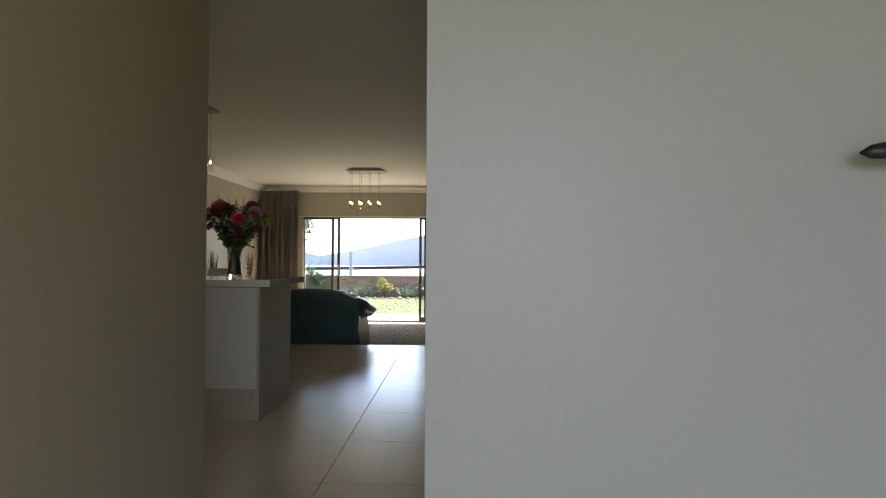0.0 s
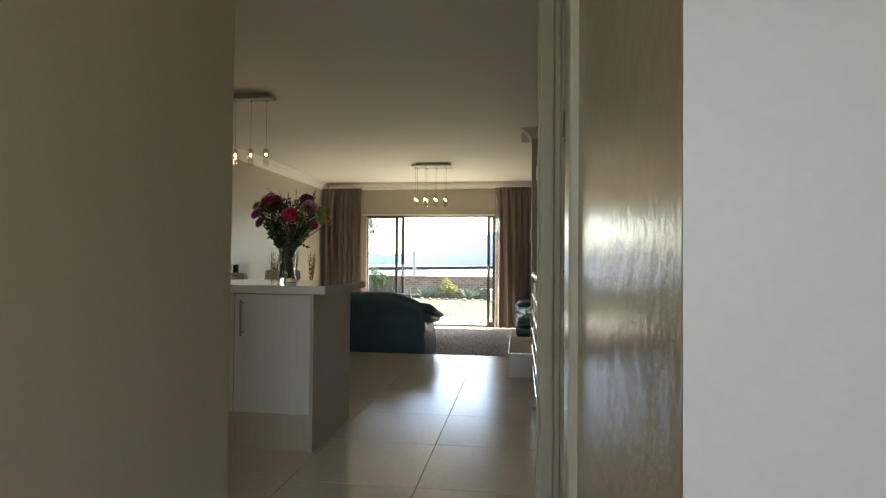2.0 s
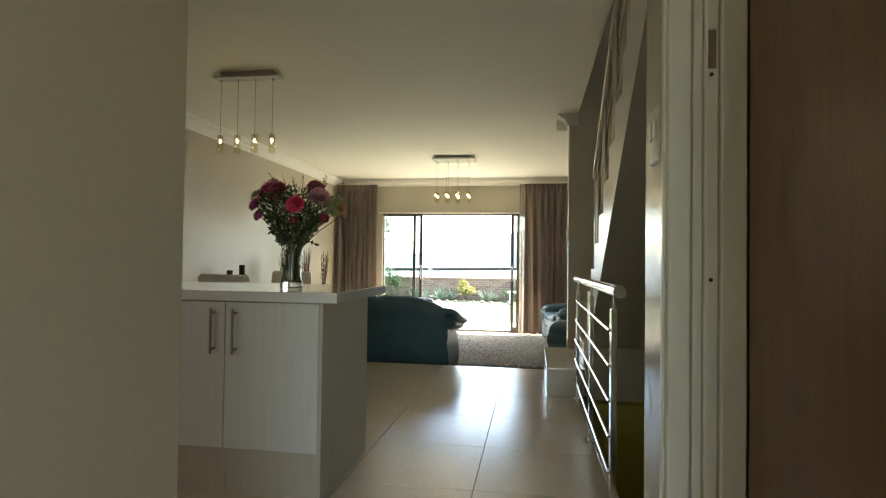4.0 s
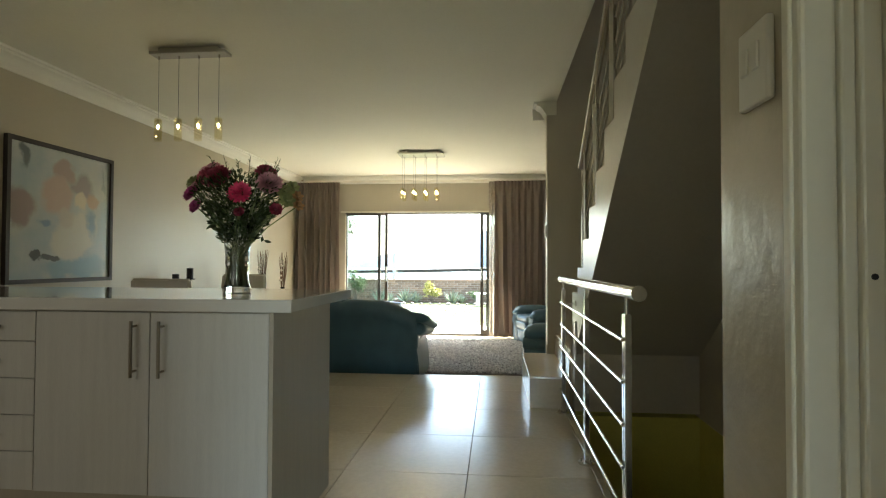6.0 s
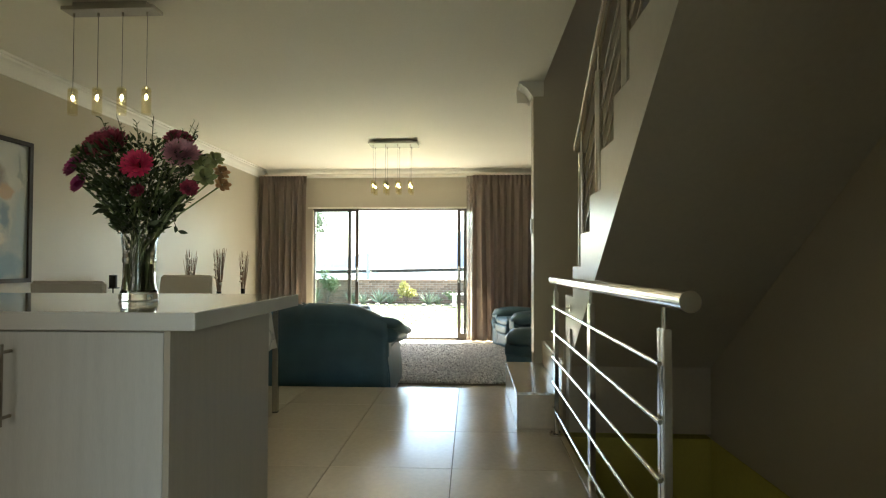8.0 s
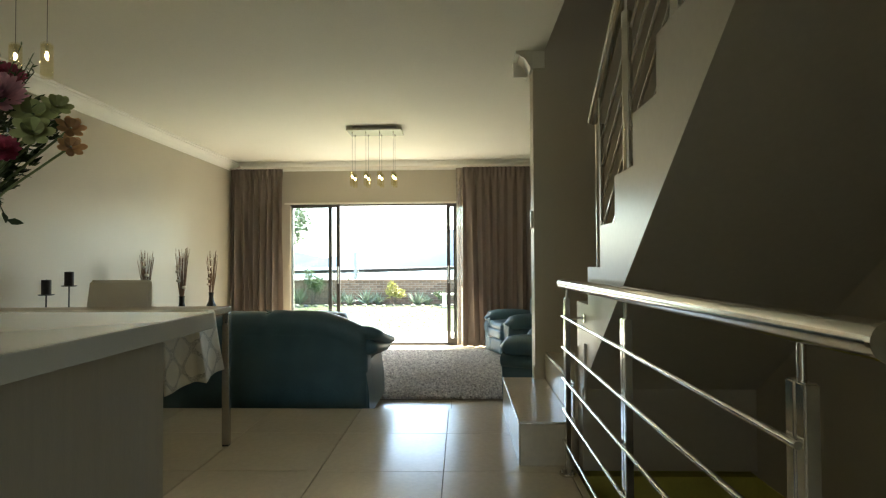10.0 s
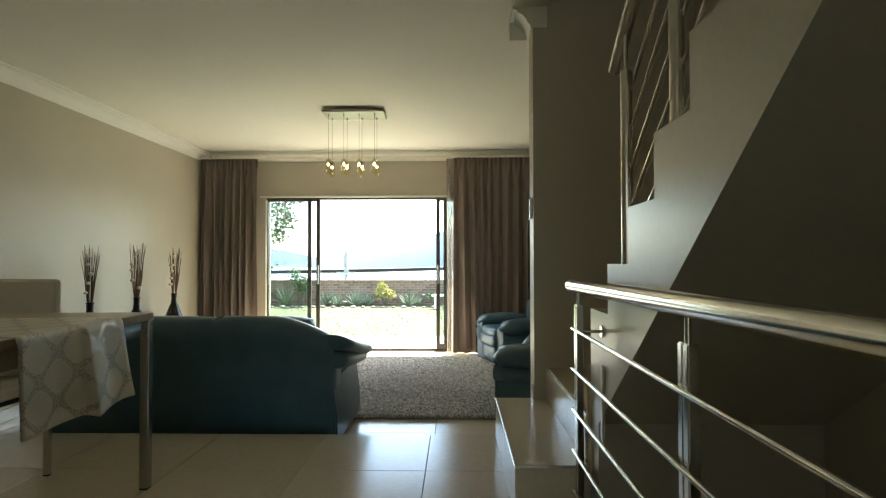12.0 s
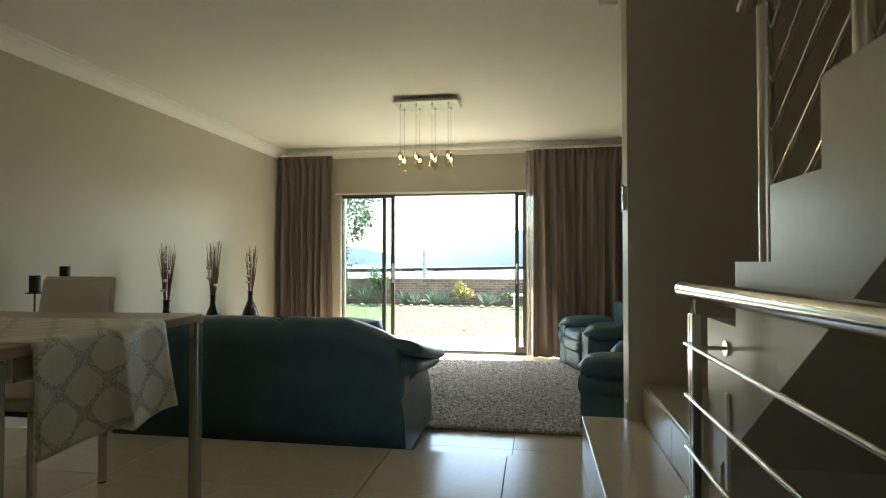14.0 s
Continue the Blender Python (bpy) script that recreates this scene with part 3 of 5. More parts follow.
def door_unit(xa, xb, hinge):
    """A base unit: carcass, kick plate and one door."""
    u = thing("base_cabinet", "pale woodgrain base cabinet with a steel bar handle", "cabinet", "island cabinets", at=((xa + xb) / 2, 0, 0))
    w = (xb - xa) / 2
    part("body", box(-w + 0.0005, w - 0.0005, IY + 0.021, ISLAND_BACK - 0.02, 0.10, 0.866), M_CAB_SHADED, u)
    part("kick_plate", box(-w + 0.001, w - 0.001, IY + 0.03, IY + 0.046, 0.0, 0.198), M_CAB_SHADED, u)
    d = part("door", box(-w + 0.0018, w - 0.0018, IY, IY + 0.019, 0.208, 0.862, 0.0015), M_CAB, u)
    hx = w - 0.052 if hinge < 0 else -w + 0.052
    bar_handle(d, hx, IY, 0.633, 0.834)


def drawer_unit(xa, xb):
    u = thing("drawer_cabinet", "pale woodgrain base cabinet with five drawers", "cabinet", "island cabinets", at=((xa + xb) / 2, 0, 0))
    w = (xb - xa) / 2
    part("body", box(-w + 0.0005, w - 0.0005, IY + 0.021, ISLAND_BACK - 0.02, 0.10, 0.866), M_CAB_SHADED, u)
    part("kick_plate", box(-w + 0.001, w - 0.001, IY + 0.03, IY + 0.046, 0.0, 0.198), M_CAB_SHADED, u)
    zs = [0.208, 0.349, 0.482, 0.616, 0.752, 0.862]
    for a, b in zip(zs, zs[1:]):
        dr = part("drawer", box(-w + 0.0018, w - 0.0018, IY, IY + 0.019, a + 0.0015, b - 0.0015, 0.0015), M_CAB, u)
        z = (a + b) / 2
        h = part("handle", tube((-0.10, IY - 0.03, z), (0.10, IY - 0.03, z), 0.0060, 14), M_HANDLE, dr, "brushed steel bar handle")
        for x in (-0.08, 0.08):
            part("stand_off", tube((x, IY - 0.03, z), (x, IY, z), 0.0045, 10), M_HANDLE, h)


door_unit(-1.104, -0.660, 1)
door_unit(-1.547, -1.104, -1)
drawer_unit(-1.99, -1.547)
door_unit(-2.43, -1.99, -1)
tagged(part("island_end_panel", box(-0.659, -0.643, IY - 0.002, ISLAND_BACK, 0.0, 0.867, 0.001), M_CAB_SHADED), "woodgrain end panel of the kitchen island, shade in its colour", "panel")
tagged(part("island_back_panel", box(-2.43, -0.6595, ISLAND_BACK - 0.018, ISLAND_BACK, 0.0, 0.867, 0.001), M_CAB_SHADED), "woodgrain back panel of the kitchen island, shade in its colour", "panel")
tagged(part("island_worktop", box(-2.45, -0.574, 3.572, 4.40, 0.868, 0.913, 0.003), M_TOP), "glossy pale quartz worktop on the island", "worktop")


# ---- glass vase with bouquet ----
VX, VY, VZ = -0.978, 4.01, 0.913


def glass_vase():
    v = thing("glass_vase", "clear glass vase with a ribbed flared top on the worktop", "vase", at=(VX, VY, VZ))
    prof = [(0.0, 0.0), (0.058, 0.0), (0.064, 0.006), (0.063, 0.018), (0.055, 0.036), (0.0515, 0.07), (0.051, 0.120), (0.054, 0.126), (0.054, 0.134), (0.052, 0.140),
            (0.054, 0.180), (0.059, 0.225), (0.066, 0.270), (0.073, 0.298), (0.071, 0.300), (0.063, 0.270), (0.056, 0.225), (0.051, 0.180), (0.0485, 0.140),
            (0.0475, 0.120), (0.048, 0.07), (0.051, 0.038), (0.055, 0.024), (0.0, 0.021)]
    prof = [(0.93 * r, z) for r, z in prof]
    bm = lathe(prof, 48)
    for q in bm.verts:      # ribs of the flared part
        if q.co.z > 0.145:
            k = 1 + 0.022 * math.cos(12 * math.atan2(q.co.y, q.co.x)) * min(1.0, (q.co.z - 0.145) / 0.04)
            q.co.x *= k
            q.co.y *= k
    part("vessel", bm, M_GLASS, v, smooth=True)
    w = [(0.0, 0.0225), (0.0495, 0.0255), (0.0462, 0.040), (0.0435, 0.07), (0.0430, 0.118), (0.0, 0.118)]
    part("water", lathe(w, 32), M_WATERV, v, "water", smooth=True)


glass_vase()


def leaf_quads(bm, origin, direction, length, width, rng, curl=0.25):
    """One bent, pointed leaf of four faces."""
    d = Vector(direction).normalized()
    side = d.cross(Vector((rng.uniform(-1, 1), rng.uniform(-1, 1), rng.uniform(-1, 1)))).normalized()
    nrm = side.cross(d).normalized()
    o = Vector(origin)
    pts = []
    for u, w in ((0, 0.12), (0.35, 1.0), (0.7, 0.75), (1.0, 0.05)):
        c = o + d * length * u + nrm * curl * length * (u * u)
        pts.append((bm.verts.new(c + side * width * w * 0.5), bm.verts.new(c - side * width * w * 0.5)))
    for a, b in zip(pts, pts[1:]):
        bm.faces.new((a[0], a[1], b[1], b[0]))


def petal_head(radius, rings, petals, rng, cup=0.4, length=None, flat=0.0, width=0.5):
    """A flower of many bent petals in rings, facing +z."""
    bm = bmesh.new()
    for r in range(rings):
        tilt = cup + (1 - cup) * (r / max(1, rings - 1))
        n = petals
        for i in range(n):
            a = 2 * math.pi * (i + 0.5 * (r % 2)) / n + rng.uniform(-0.08, 0.08)
            ln = radius * (1.0 - 0.55 * r / rings) * rng.uniform(0.92, 1.05)
            el = radians(8 + 78 * r / rings) * (1 - flat)
            out = Vector((math.cos(a) * math.cos(el), math.sin(a) * math.cos(el), math.sin(el)))
            side = Vector((-math.sin(a), math.cos(a), 0))
            up = out.cross(side) * -1
            w = 2 * math.pi * radius / n * width
            base = Vector((math.cos(a), math.sin(a), 0)) * radius * 0.06
            pts = []
            for u, ww in ((0.05, 0.4), (0.45, 1.0), (0.8, 0.9), (1.0, 0.3)):
                c = base + out * ln * u + Vector((0, 0, 1)) * (cup * ln * 0.25 * u * u)
                pts.append((bm.verts.new(c + side * w * ww * 0.5), bm.verts.new(c - side * w * ww * 0.5)))
            for p, q in zip(pts, pts[1:]):
                bm.faces.new((p[0], p[1], q[1], q[0]))
    return bm


M_STEM = mat("flower_stem", (0.17, 0.22, 0.09), 0.5, var=0.3, bump=0.0)
M_BLEAF = mat("bouquet_leaf", (0.050, 0.078, 0.028), 0.45, var=0.3, fine=30, bump=0.0, rand=0.4, island=True, sub=0.15)
M_PINK = mat("coral_pink_petal", (0.80, 0.07, 0.20), 0.55, var=0.15, bump=0.0, rand=0.15, island=True, sub=0.25)
M_RED = mat("crimson_petal", (0.33, 0.050, 0.095), 0.55, var=0.2, bump=0.0, rand=0.25, island=True, sub=0.2)
M_MAGENTA = mat("magenta_petal", (0.45, 0.07, 0.25), 0.55, var=0.2, bump=0.0, rand=0.25, island=True, sub=0.2)
M_PALE = mat("pale_pink_petal", (0.66, 0.35, 0.42), 0.6, var=0.15, bump=0.0, rand=0.15, island=True, sub=0.25)
M_LILY = mat("cream_green_petal", (0.30, 0.33, 0.15), 0.6, var=0.15, bump=0.0, rand=0.2, island=True, sub=0.3)
M_PEACH = mat("peach_petal", (0.46, 0.26, 0.13), 0.6, var=0.2, bump=0.0, rand=0.25, island=True, sub=0.3)
M_BABY = mat("tiny_white_flower", (0.62, 0.60, 0.52), 0.7, var=0.1, bump=0.0)


def bouquet():
    rng = random.Random(7)
    b = thing("bouquet", "mixed bouquet of pink and crimson flowers with greenery", "flowers", at=(VX, VY, VZ))
    heads = [("coral_flower", M_PINK, (0.074, -0.14, 0.413), 0.050, 4, 26, "coral pink gerbera"),
             ("crimson_flower", M_RED, (-0.050, -0.075, 0.480), 0.062, 7, 20, "crimson dahlia"),
             ("crimson_flower", M_RED, (-0.105, -0.050, 0.488), 0.055, 7, 18, "crimson dahlia"),
             ("crimson_flower", M_RED, (0.115, 0.020, 0.517), 0.048, 6, 16, "crimson dahlia"),
             ("pink_flower", M_PALE, (-0.125, 0.010, 0.515), 0.060, 8, 20, "pale pink globe flower"),
             ("pink_flower", M_PALE, (0.160, -0.050, 0.458), 0.056, 9, 24, "pale pink globe flower"),
             ("magenta_flower", M_MAGENTA, (-0.175, -0.060, 0.421), 0.038, 7, 16, "magenta carnation"),
             ("magenta_flower", M_MAGENTA, (-0.145, -0.080, 0.366), 0.032, 7, 16, "magenta carnation"),
             ("pink_flower", M_PALE, (-0.162, -0.030, 0.458), 0.036, 7, 16, "pale pink dahlia"),
             ("crimson_flower", M_RED, (0.198, -0.070, 0.352), 0.028, 6, 14, "dusky red dahlia"),
             ("crimson_flower", M_RED, (0.060, -0.115, 0.340), 0.022, 6, 14, "dusky red dahlia"),
             ("cream_flower", M_LILY, (0.216, -0.020, 0.432), 0.038, 2, 7, "cream green alstroemeria"),
             ("cream_flower", M_LILY, (0.235, -0.045, 0.392), 0.036, 2, 7, "cream green alstroemeria"),
             ("peach_flower", M_PEACH, (0.248, 0.045, 0.420), 0.028, 2, 7, "peach orange alstroemeria"),
             ("peach_flower", M_PEACH, (0.255, 0.035, 0.378), 0.027, 2, 7, "peach orange alstroemeria"),
             ("cream_flower", M_LILY, (0.240, 0.015, 0.458), 0.030, 2, 7, "cream green alstroemeria"),
             ("cream_flower", M_LILY, (-0.200, -0.010, 0.480), 0.034, 2, 7, "cream green alstroemeria")]
    stems = bmesh.new()
    for nm, m, p, r, rings, n, lab in heads:
        f = petal_head(r * 1.0, rings, n, rng, cup=0.35 if rings < 7 else 0.62, width=0.95 if rings > 3 else 0.7)
        ctr = Vector((0, 0, 0.22))
        d = (Vector(p) - ctr)
        d.y -= 0.28
        d.normalize()
        f.transform(Matrix.Translation(p) @ d.to_track_quat("Z", "Y").to_matrix().to_4x4())
        part(nm, f, m, b, lab, smooth=True)
    for i in range(32):
        a = rng.uniform(0, 2 * math.pi)
        fr = 0.036 * math.sqrt(rng.random())
        foot = (fr * math.cos(a), fr * math.sin(a), 0.028)
        mid = (0.85 * fr * math.cos(a + 0.7), 0.85 * fr * math.sin(a + 0.7), 0.15)
        if i < len(heads):
            p = heads[i][2]
        else:
            e = rng.uniform(0, 2 * math.pi)
            rr = rng.uniform(0.05, 0.17)
            p = (0.015 + rr * math.cos(e), rr * math.sin(e), rng.uniform(0.34, 0.48))
        q = [Vector(foot), Vector(mid), Vector(mid).lerp(Vector(p), 0.5) + Vector((0, 0, 0.02)), Vector(p)]
        for u, v in zip(q, q[1:]):
            add_tube(stems, u, v, 0.0028, 6)
    part("stem_bundle", stems, M_STEM, b, "green stems")
    lv = bmesh.new()
    for i in range(3000):
        e = rng.uniform(0, 2 * math.pi)
        h = rng.random() ** 0.8
        z = 0.215 + 0.245 * h
        rmax = 0.060 + 0.130 * min(1.0, h * 1.25)
        rr = rmax * math.sqrt(rng.random())
        o = (0.018 * h + rr * math.cos(e), rr * math.sin(e), z + 0.06 * (1 - (rr / rmax) ** 2) * h)
        d = (math.cos(e) + rng.uniform(-0.6, 0.6), math.sin(e) + rng.uniform(-0.6, 0.6), rng.uniform(0.0, 1.3))
        leaf_quads(lv, o, d, rng.uniform(0.014, 0.032), rng.uniform(0.005, 0.011), rng)
    for i in range(130):     # leaves and wrapped stalks inside the flared neck
        e = rng.uniform(0, 2 * math.pi)
        z = rng.uniform(0.15, 0.30)
        rr = (0.036 + 0.16 * (z - 0.15)) * math.sqrt(rng.random())
        leaf_quads(lv, (rr * math.cos(e), rr * math.sin(e), z), (rng.uniform(-0.5, 0.5), rng.uniform(-0.5, 0.5), 1.0), rng.uniform(0.014, 0.028), rng.uniform(0.004, 0.008), rng)
    for i in range(34):      # loose sprays: oval leaves at the lower sides, feathery tips above
        e = 2 * math.pi * i / 16 + rng.uniform(-0.15, 0.15)
        low = i < 16
        if low:
            base = Vector((0.068 * math.cos(e), 0.068 * math.sin(e), rng.uniform(0.285, 0.31)))
            tip = Vector((rng.uniform(0.10, 0.165) * math.cos(e), rng.uniform(0.10, 0.165) * math.sin(e), rng.uniform(0.225, 0.375)))
        else:
            base = Vector((0.03 + 0.10 * math.cos(e), 0.08 * math.sin(e), 0.47))
            tip = base + Vector((0.05 * math.cos(e), 0.03 * math.sin(e), rng.uniform(0.05, 0.115)))
        bend = base.lerp(tip, 0.5) + Vector((0, 0, 0.02 if low else 0.0))
        add_tube(lv, base, bend, 0.0014, 4)
        add_tube(lv, bend, tip, 0.0012, 4)
        n = 7 if low else 12
        for k in range(n):
            u = (k + 1) / n
            c = base.lerp(bend, u * 2) if u < 0.5 else bend.lerp(tip, u * 2 - 1)
            leaf_quads(lv, c, (rng.uniform(-1, 1), rng.uniform(-1, 1), rng.uniform(-0.5, 0.6) if low else rng.uniform(0.2, 1.2)),
                       rng.uniform(0.024, 0.040) if low else 0.016, 0.015 if low else 0.0035, rng)
    tagged(part("leaves", lv, M_BLEAF, b, "dark green leaves"), kind="stuff")
    bb = bmesh.new()
    for i in range(150):
        e = rng.uniform(0, 2 * math.pi)
        z = rng.uniform(0.20, 0.46)
        rr = (0.05 + 0.40 * (z - 0.20)) * rng.uniform(0.6, 1.05)
        bmesh.ops.create_icosphere(bb, subdivisions=1, radius=rng.uniform(0.0022, 0.004), matrix=Matrix.Translation((rr * math.cos(e), rr * math.sin(e), z)))
    tagged(part("filler_blossom", bb, M_BABY, b, "tiny white filler blossoms"), kind="stuff")


bouquet()


# ---- pendant lamps ----
def pendant_bar(x0, x1, y, depth, xs, rows, drop_top, label):
    """A flat plate close under the ceiling with glass tubes on thin cables, each with a lit bulb."""
    p = thing("pendant_lamp", label, "pendant lamp", "pendant lamps", at=((x0 + x1) / 2, y, CEIL))
    w, mid = (x1 - x0) / 2, (x0 + x1) / 2
    part("ceiling_plate", box(-w * 0.8, w * 0.8, -depth * 0.3, depth * 0.3, -0.030, -0.001, 0.002), M_BAR, p, "hidden ceiling mount")
    part("bar", box(-w, w, -depth / 2, depth / 2, -0.052, -0.0305, 0.003), M_BAR, p, "polished ceiling plate")
    for ry in rows:
        for px in xs:
            x = px - mid
            zt = drop_top - CEIL
            part("cable", tube((x, ry, -0.053), (x, ry, zt), 0.0013, 6), M_BLACK, p)
            smooth_by_angle(part("grommet", tube((x, ry, -0.074), (x, ry, -0.0525), 0.006, 10), M_HANDLE, p))
            prof = [(0.0, 0.004), (0.012, 0.004), (0.018, 0.0), (0.025, -0.006), (0.0265, -0.014), (0.0265, -0.150), (0.024, -0.158), (0.0, -0.158),
                    (0.0, -0.148), (0.021, -0.146), (0.0235, -0.140), (0.0235, -0.016), (0.017, -0.006), (0.0, -0.004)]
            sh = part("shade", lathe(prof, 20, (x, ry, zt)), M_TUBE, p, "clear amber-tinted glass tube", smooth=True)
            smooth_by_angle(part("collar", tube((x, ry, zt - 0.022), (x, ry, zt - 0.012), 0.0225, 16), M_TUBE, sh, "glass collar"))
            smooth_by_angle(part("bulb_holder", tube((x, ry, zt - 0.040), (x, ry, zt - 0.0045), 0.008, 14), M_CHROME, sh))
            bulb = bmesh.new()
            bmesh.ops.create_uvsphere(bulb, u_segments=12, v_segments=8, radius=0.0068, matrix=Matrix.Translation((x, ry, zt - 0.056)) @ Matrix.Diagonal((1, 1, 1.7, 1)))
            part("bulb", bulb, M_BULB, sh, "small lit halogen bulb", smooth=True)


pendant_bar(-2.232, -1.692, 5.345, 0.11, (-2.190, -2.045, -1.900, -1.755), (0.0,), 2.035, "polished bar pendant with four lit glass tubes")
pendant_bar(-1.145, -0.550, 9.10, 0.30, (-1.090, -0.940, -0.790, -0.640), (-0.085, 0.085), 2.028, "polished plate pendant with eight lit glass tubes")


# ---- painting on the long wall ----
def painting():
    p = thing("painting", "abstract pastel painting in a thin dark frame on the wall", "painting")
    y0, y1, z0, z1 = 5.295, 6.40, 0.88, 1.945
    fw = 0.032
    part("frame", boxes((XW + 0.001, XW + 0.036, y0, y1, z0, z0 + fw), (XW + 0.001, XW + 0.036, y0, y1, z1 - fw, z1),
                        (XW + 0.001, XW + 0.036, y0, y0 + fw, z0 + fw, z1 - fw), (XW + 0.001, XW + 0.036, y1 - fw, y1, z0 + fw, z1 - fw)), M_FRAME, p, "thin dark wooden frame")
    m = bpy.data.materials.new("painted_canvas")
    m.use_nodes = True
    n, l = m.node_tree.nodes, m.node_tree.links
    b = n["Principled BSDF"]
    b.inputs["Roughness"].default_value = 0.22
    tc = n.new("ShaderNodeTexCoord")
    nz = n.new("ShaderNodeTexNoise")
    nz.inputs["Scale"].default_value = 3.0
    nz.inputs["Detail"].default_value = 5
    l.new(tc.outputs["Object"], nz.inputs["Vector"])
    ramp = n.new("ShaderNodeValToRGB")
    ramp.color_ramp.elements[0].position, ramp.color_ramp.elements[0].color = 0.32, (0.40, 0.48, 0.52, 1)
    ramp.color_ramp.elements[1].position, ramp.color_ramp.elements[1].color = 0.68, (0.60, 0.61, 0.58, 1)
    l.new(nz.outputs["Fac"], ramp.inputs["Fac"])
    # soft washes of paint, their edges pulled about by noise
    swirl = n.new("ShaderNodeTexNoise")
    swirl.inputs["Scale"].default_value = 5.5
    swirl.inputs["Detail"].default_value = 4
    l.new(tc.outputs["Object"], swirl.inputs["Vector"])
    pull = n.new("ShaderNodeVectorMath")
    pull.operation = 'MULTIPLY_ADD'
    pull.inputs[1].default_value = (0, 0.22, 0.22)
    pull.inputs[2].default_value = (0, -0.11, -0.11)
    l.new(swirl.outputs["Color"], pull.inputs[0])
    place = n.new("ShaderNodeVectorMath")
    place.operation = 'ADD'
    l.new(tc.outputs["Object"], place.inputs[0])
    l.new(pull.outputs[0], place.inputs[1])
    color = ramp.outputs["Color"]

    def wash(y, z, ry, rz_, tilt, c, amount=0.9, hard=0.55):
        nonlocal color
        mp = n.new("ShaderNodeMapping")
        mp.vector_type = 'TEXTURE'
        mp.inputs["Location"].default_value = (XW, y, z)
        mp.inputs["Rotation"].default_value = (tilt, 0, 0)
        mp.inputs["Scale"].default_value = (1, ry, rz_)
        l.new(place.outputs[0], mp.inputs["Vector"])
        flat = n.new("ShaderNodeVectorMath")
        flat.operation = 'MULTIPLY'
        flat.inputs[1].default_value = (0, 1, 1)
        l.new(mp.outputs[0], flat.inputs[0])
        ln = n.new("ShaderNodeVectorMath")
        ln.operation = 'LENGTH'
        l.new(flat.outputs[0], ln.inputs[0])
        mr = n.new("ShaderNodeMapRange")
        mr.interpolation_type = 'SMOOTHSTEP'
        mr.inputs["From Min"].default_value = hard
        mr.inputs["From Max"].default_value = 1.0
        mr.inputs["To Min"].default_value = amount
        mr.inputs["To Max"].default_value = 0.0
        l.new(ln.outputs["Value"], mr.inputs["Value"])
        mx = n.new("ShaderNodeMix")
        mx.data_type = 'RGBA'
        mx.inputs[7].default_value = (*c, 1)
        l.new(mr.outputs["Result"], mx.inputs[0])
        l.new(color, mx.inputs[6])
        color = mx.outputs[2]
    wash(6.00, 1.00, 0.44, 0.11, 0.0, (0.27, 0.40, 0.49))
    wash(6.33, 1.30, 0.06, 0.40, 0.1, (0.40, 0.50, 0.56))
    wash(5.42, 1.45, 0.18, 0.16, 0.3, (0.33, 0.25, 0.24))
    wash(5.78, 1.56, 0.22, 0.17, 0.4, (0.54, 0.40, 0.35))
    wash(5.84, 1.76, 0.12, 0.11, 0.0, (0.44, 0.33, 0.29))
    wash(6.05, 1.66, 0.18, 0.12, -0.3, (0.31, 0.27, 0.27))
    wash(6.18, 1.56, 0.09, 0.09, 0.0, (0.52, 0.38, 0.28))
    wash(5.98, 1.25, 0.29, 0.20, 0.35, (0.67, 0.65, 0.57), 0.95, 0.7)
    wash(5.88, 1.40, 0.12, 0.12, 0.6, (0.60, 0.55, 0.48))
    wash(6.04, 1.54, 0.09, 0.09, 0.7, (0.74, 0.66, 0.53), 0.95, 0.6)
    wash(6.16, 1.36, 0.055, 0.19, 0.25, (0.20, 0.30, 0.41), 0.9, 0.3)
    wash(6.28, 1.72, 0.030, 0.18, 0.15, (0.33, 0.38, 0.40), 0.8, 0.3)
    wash(5.64, 1.32, 0.07, 0.05, 0.4, (0.22, 0.31, 0.44))
    wash(5.44, 1.82, 0.07, 0.12, 0.0, (0.14, 0.17, 0.18), 0.9, 0.5)
    wash(5.57, 1.11, 0.055, 0.042, 0.0, (0.07, 0.08, 0.08), 0.95, 0.75)
    wash(5.72, 1.085, 0.13, 0.030, -0.05, (0.08, 0.09, 0.09), 0.95, 0.7)
    l.new(color, b.inputs["Base Color"])
    part("canvas", box(XW + 0.004, XW + 0.018, y0 + fw, y1 - fw, z0 + fw, z1 - fw), m, p, "pastel blue, cream and peach washes of paint")


painting()


# ---- dining table, runner, chairs ----
TX0, TX1, TY0, TY1, TZ = -3.02, -1.205, 5.08, 6.075, 0.794
TURN = 3.2


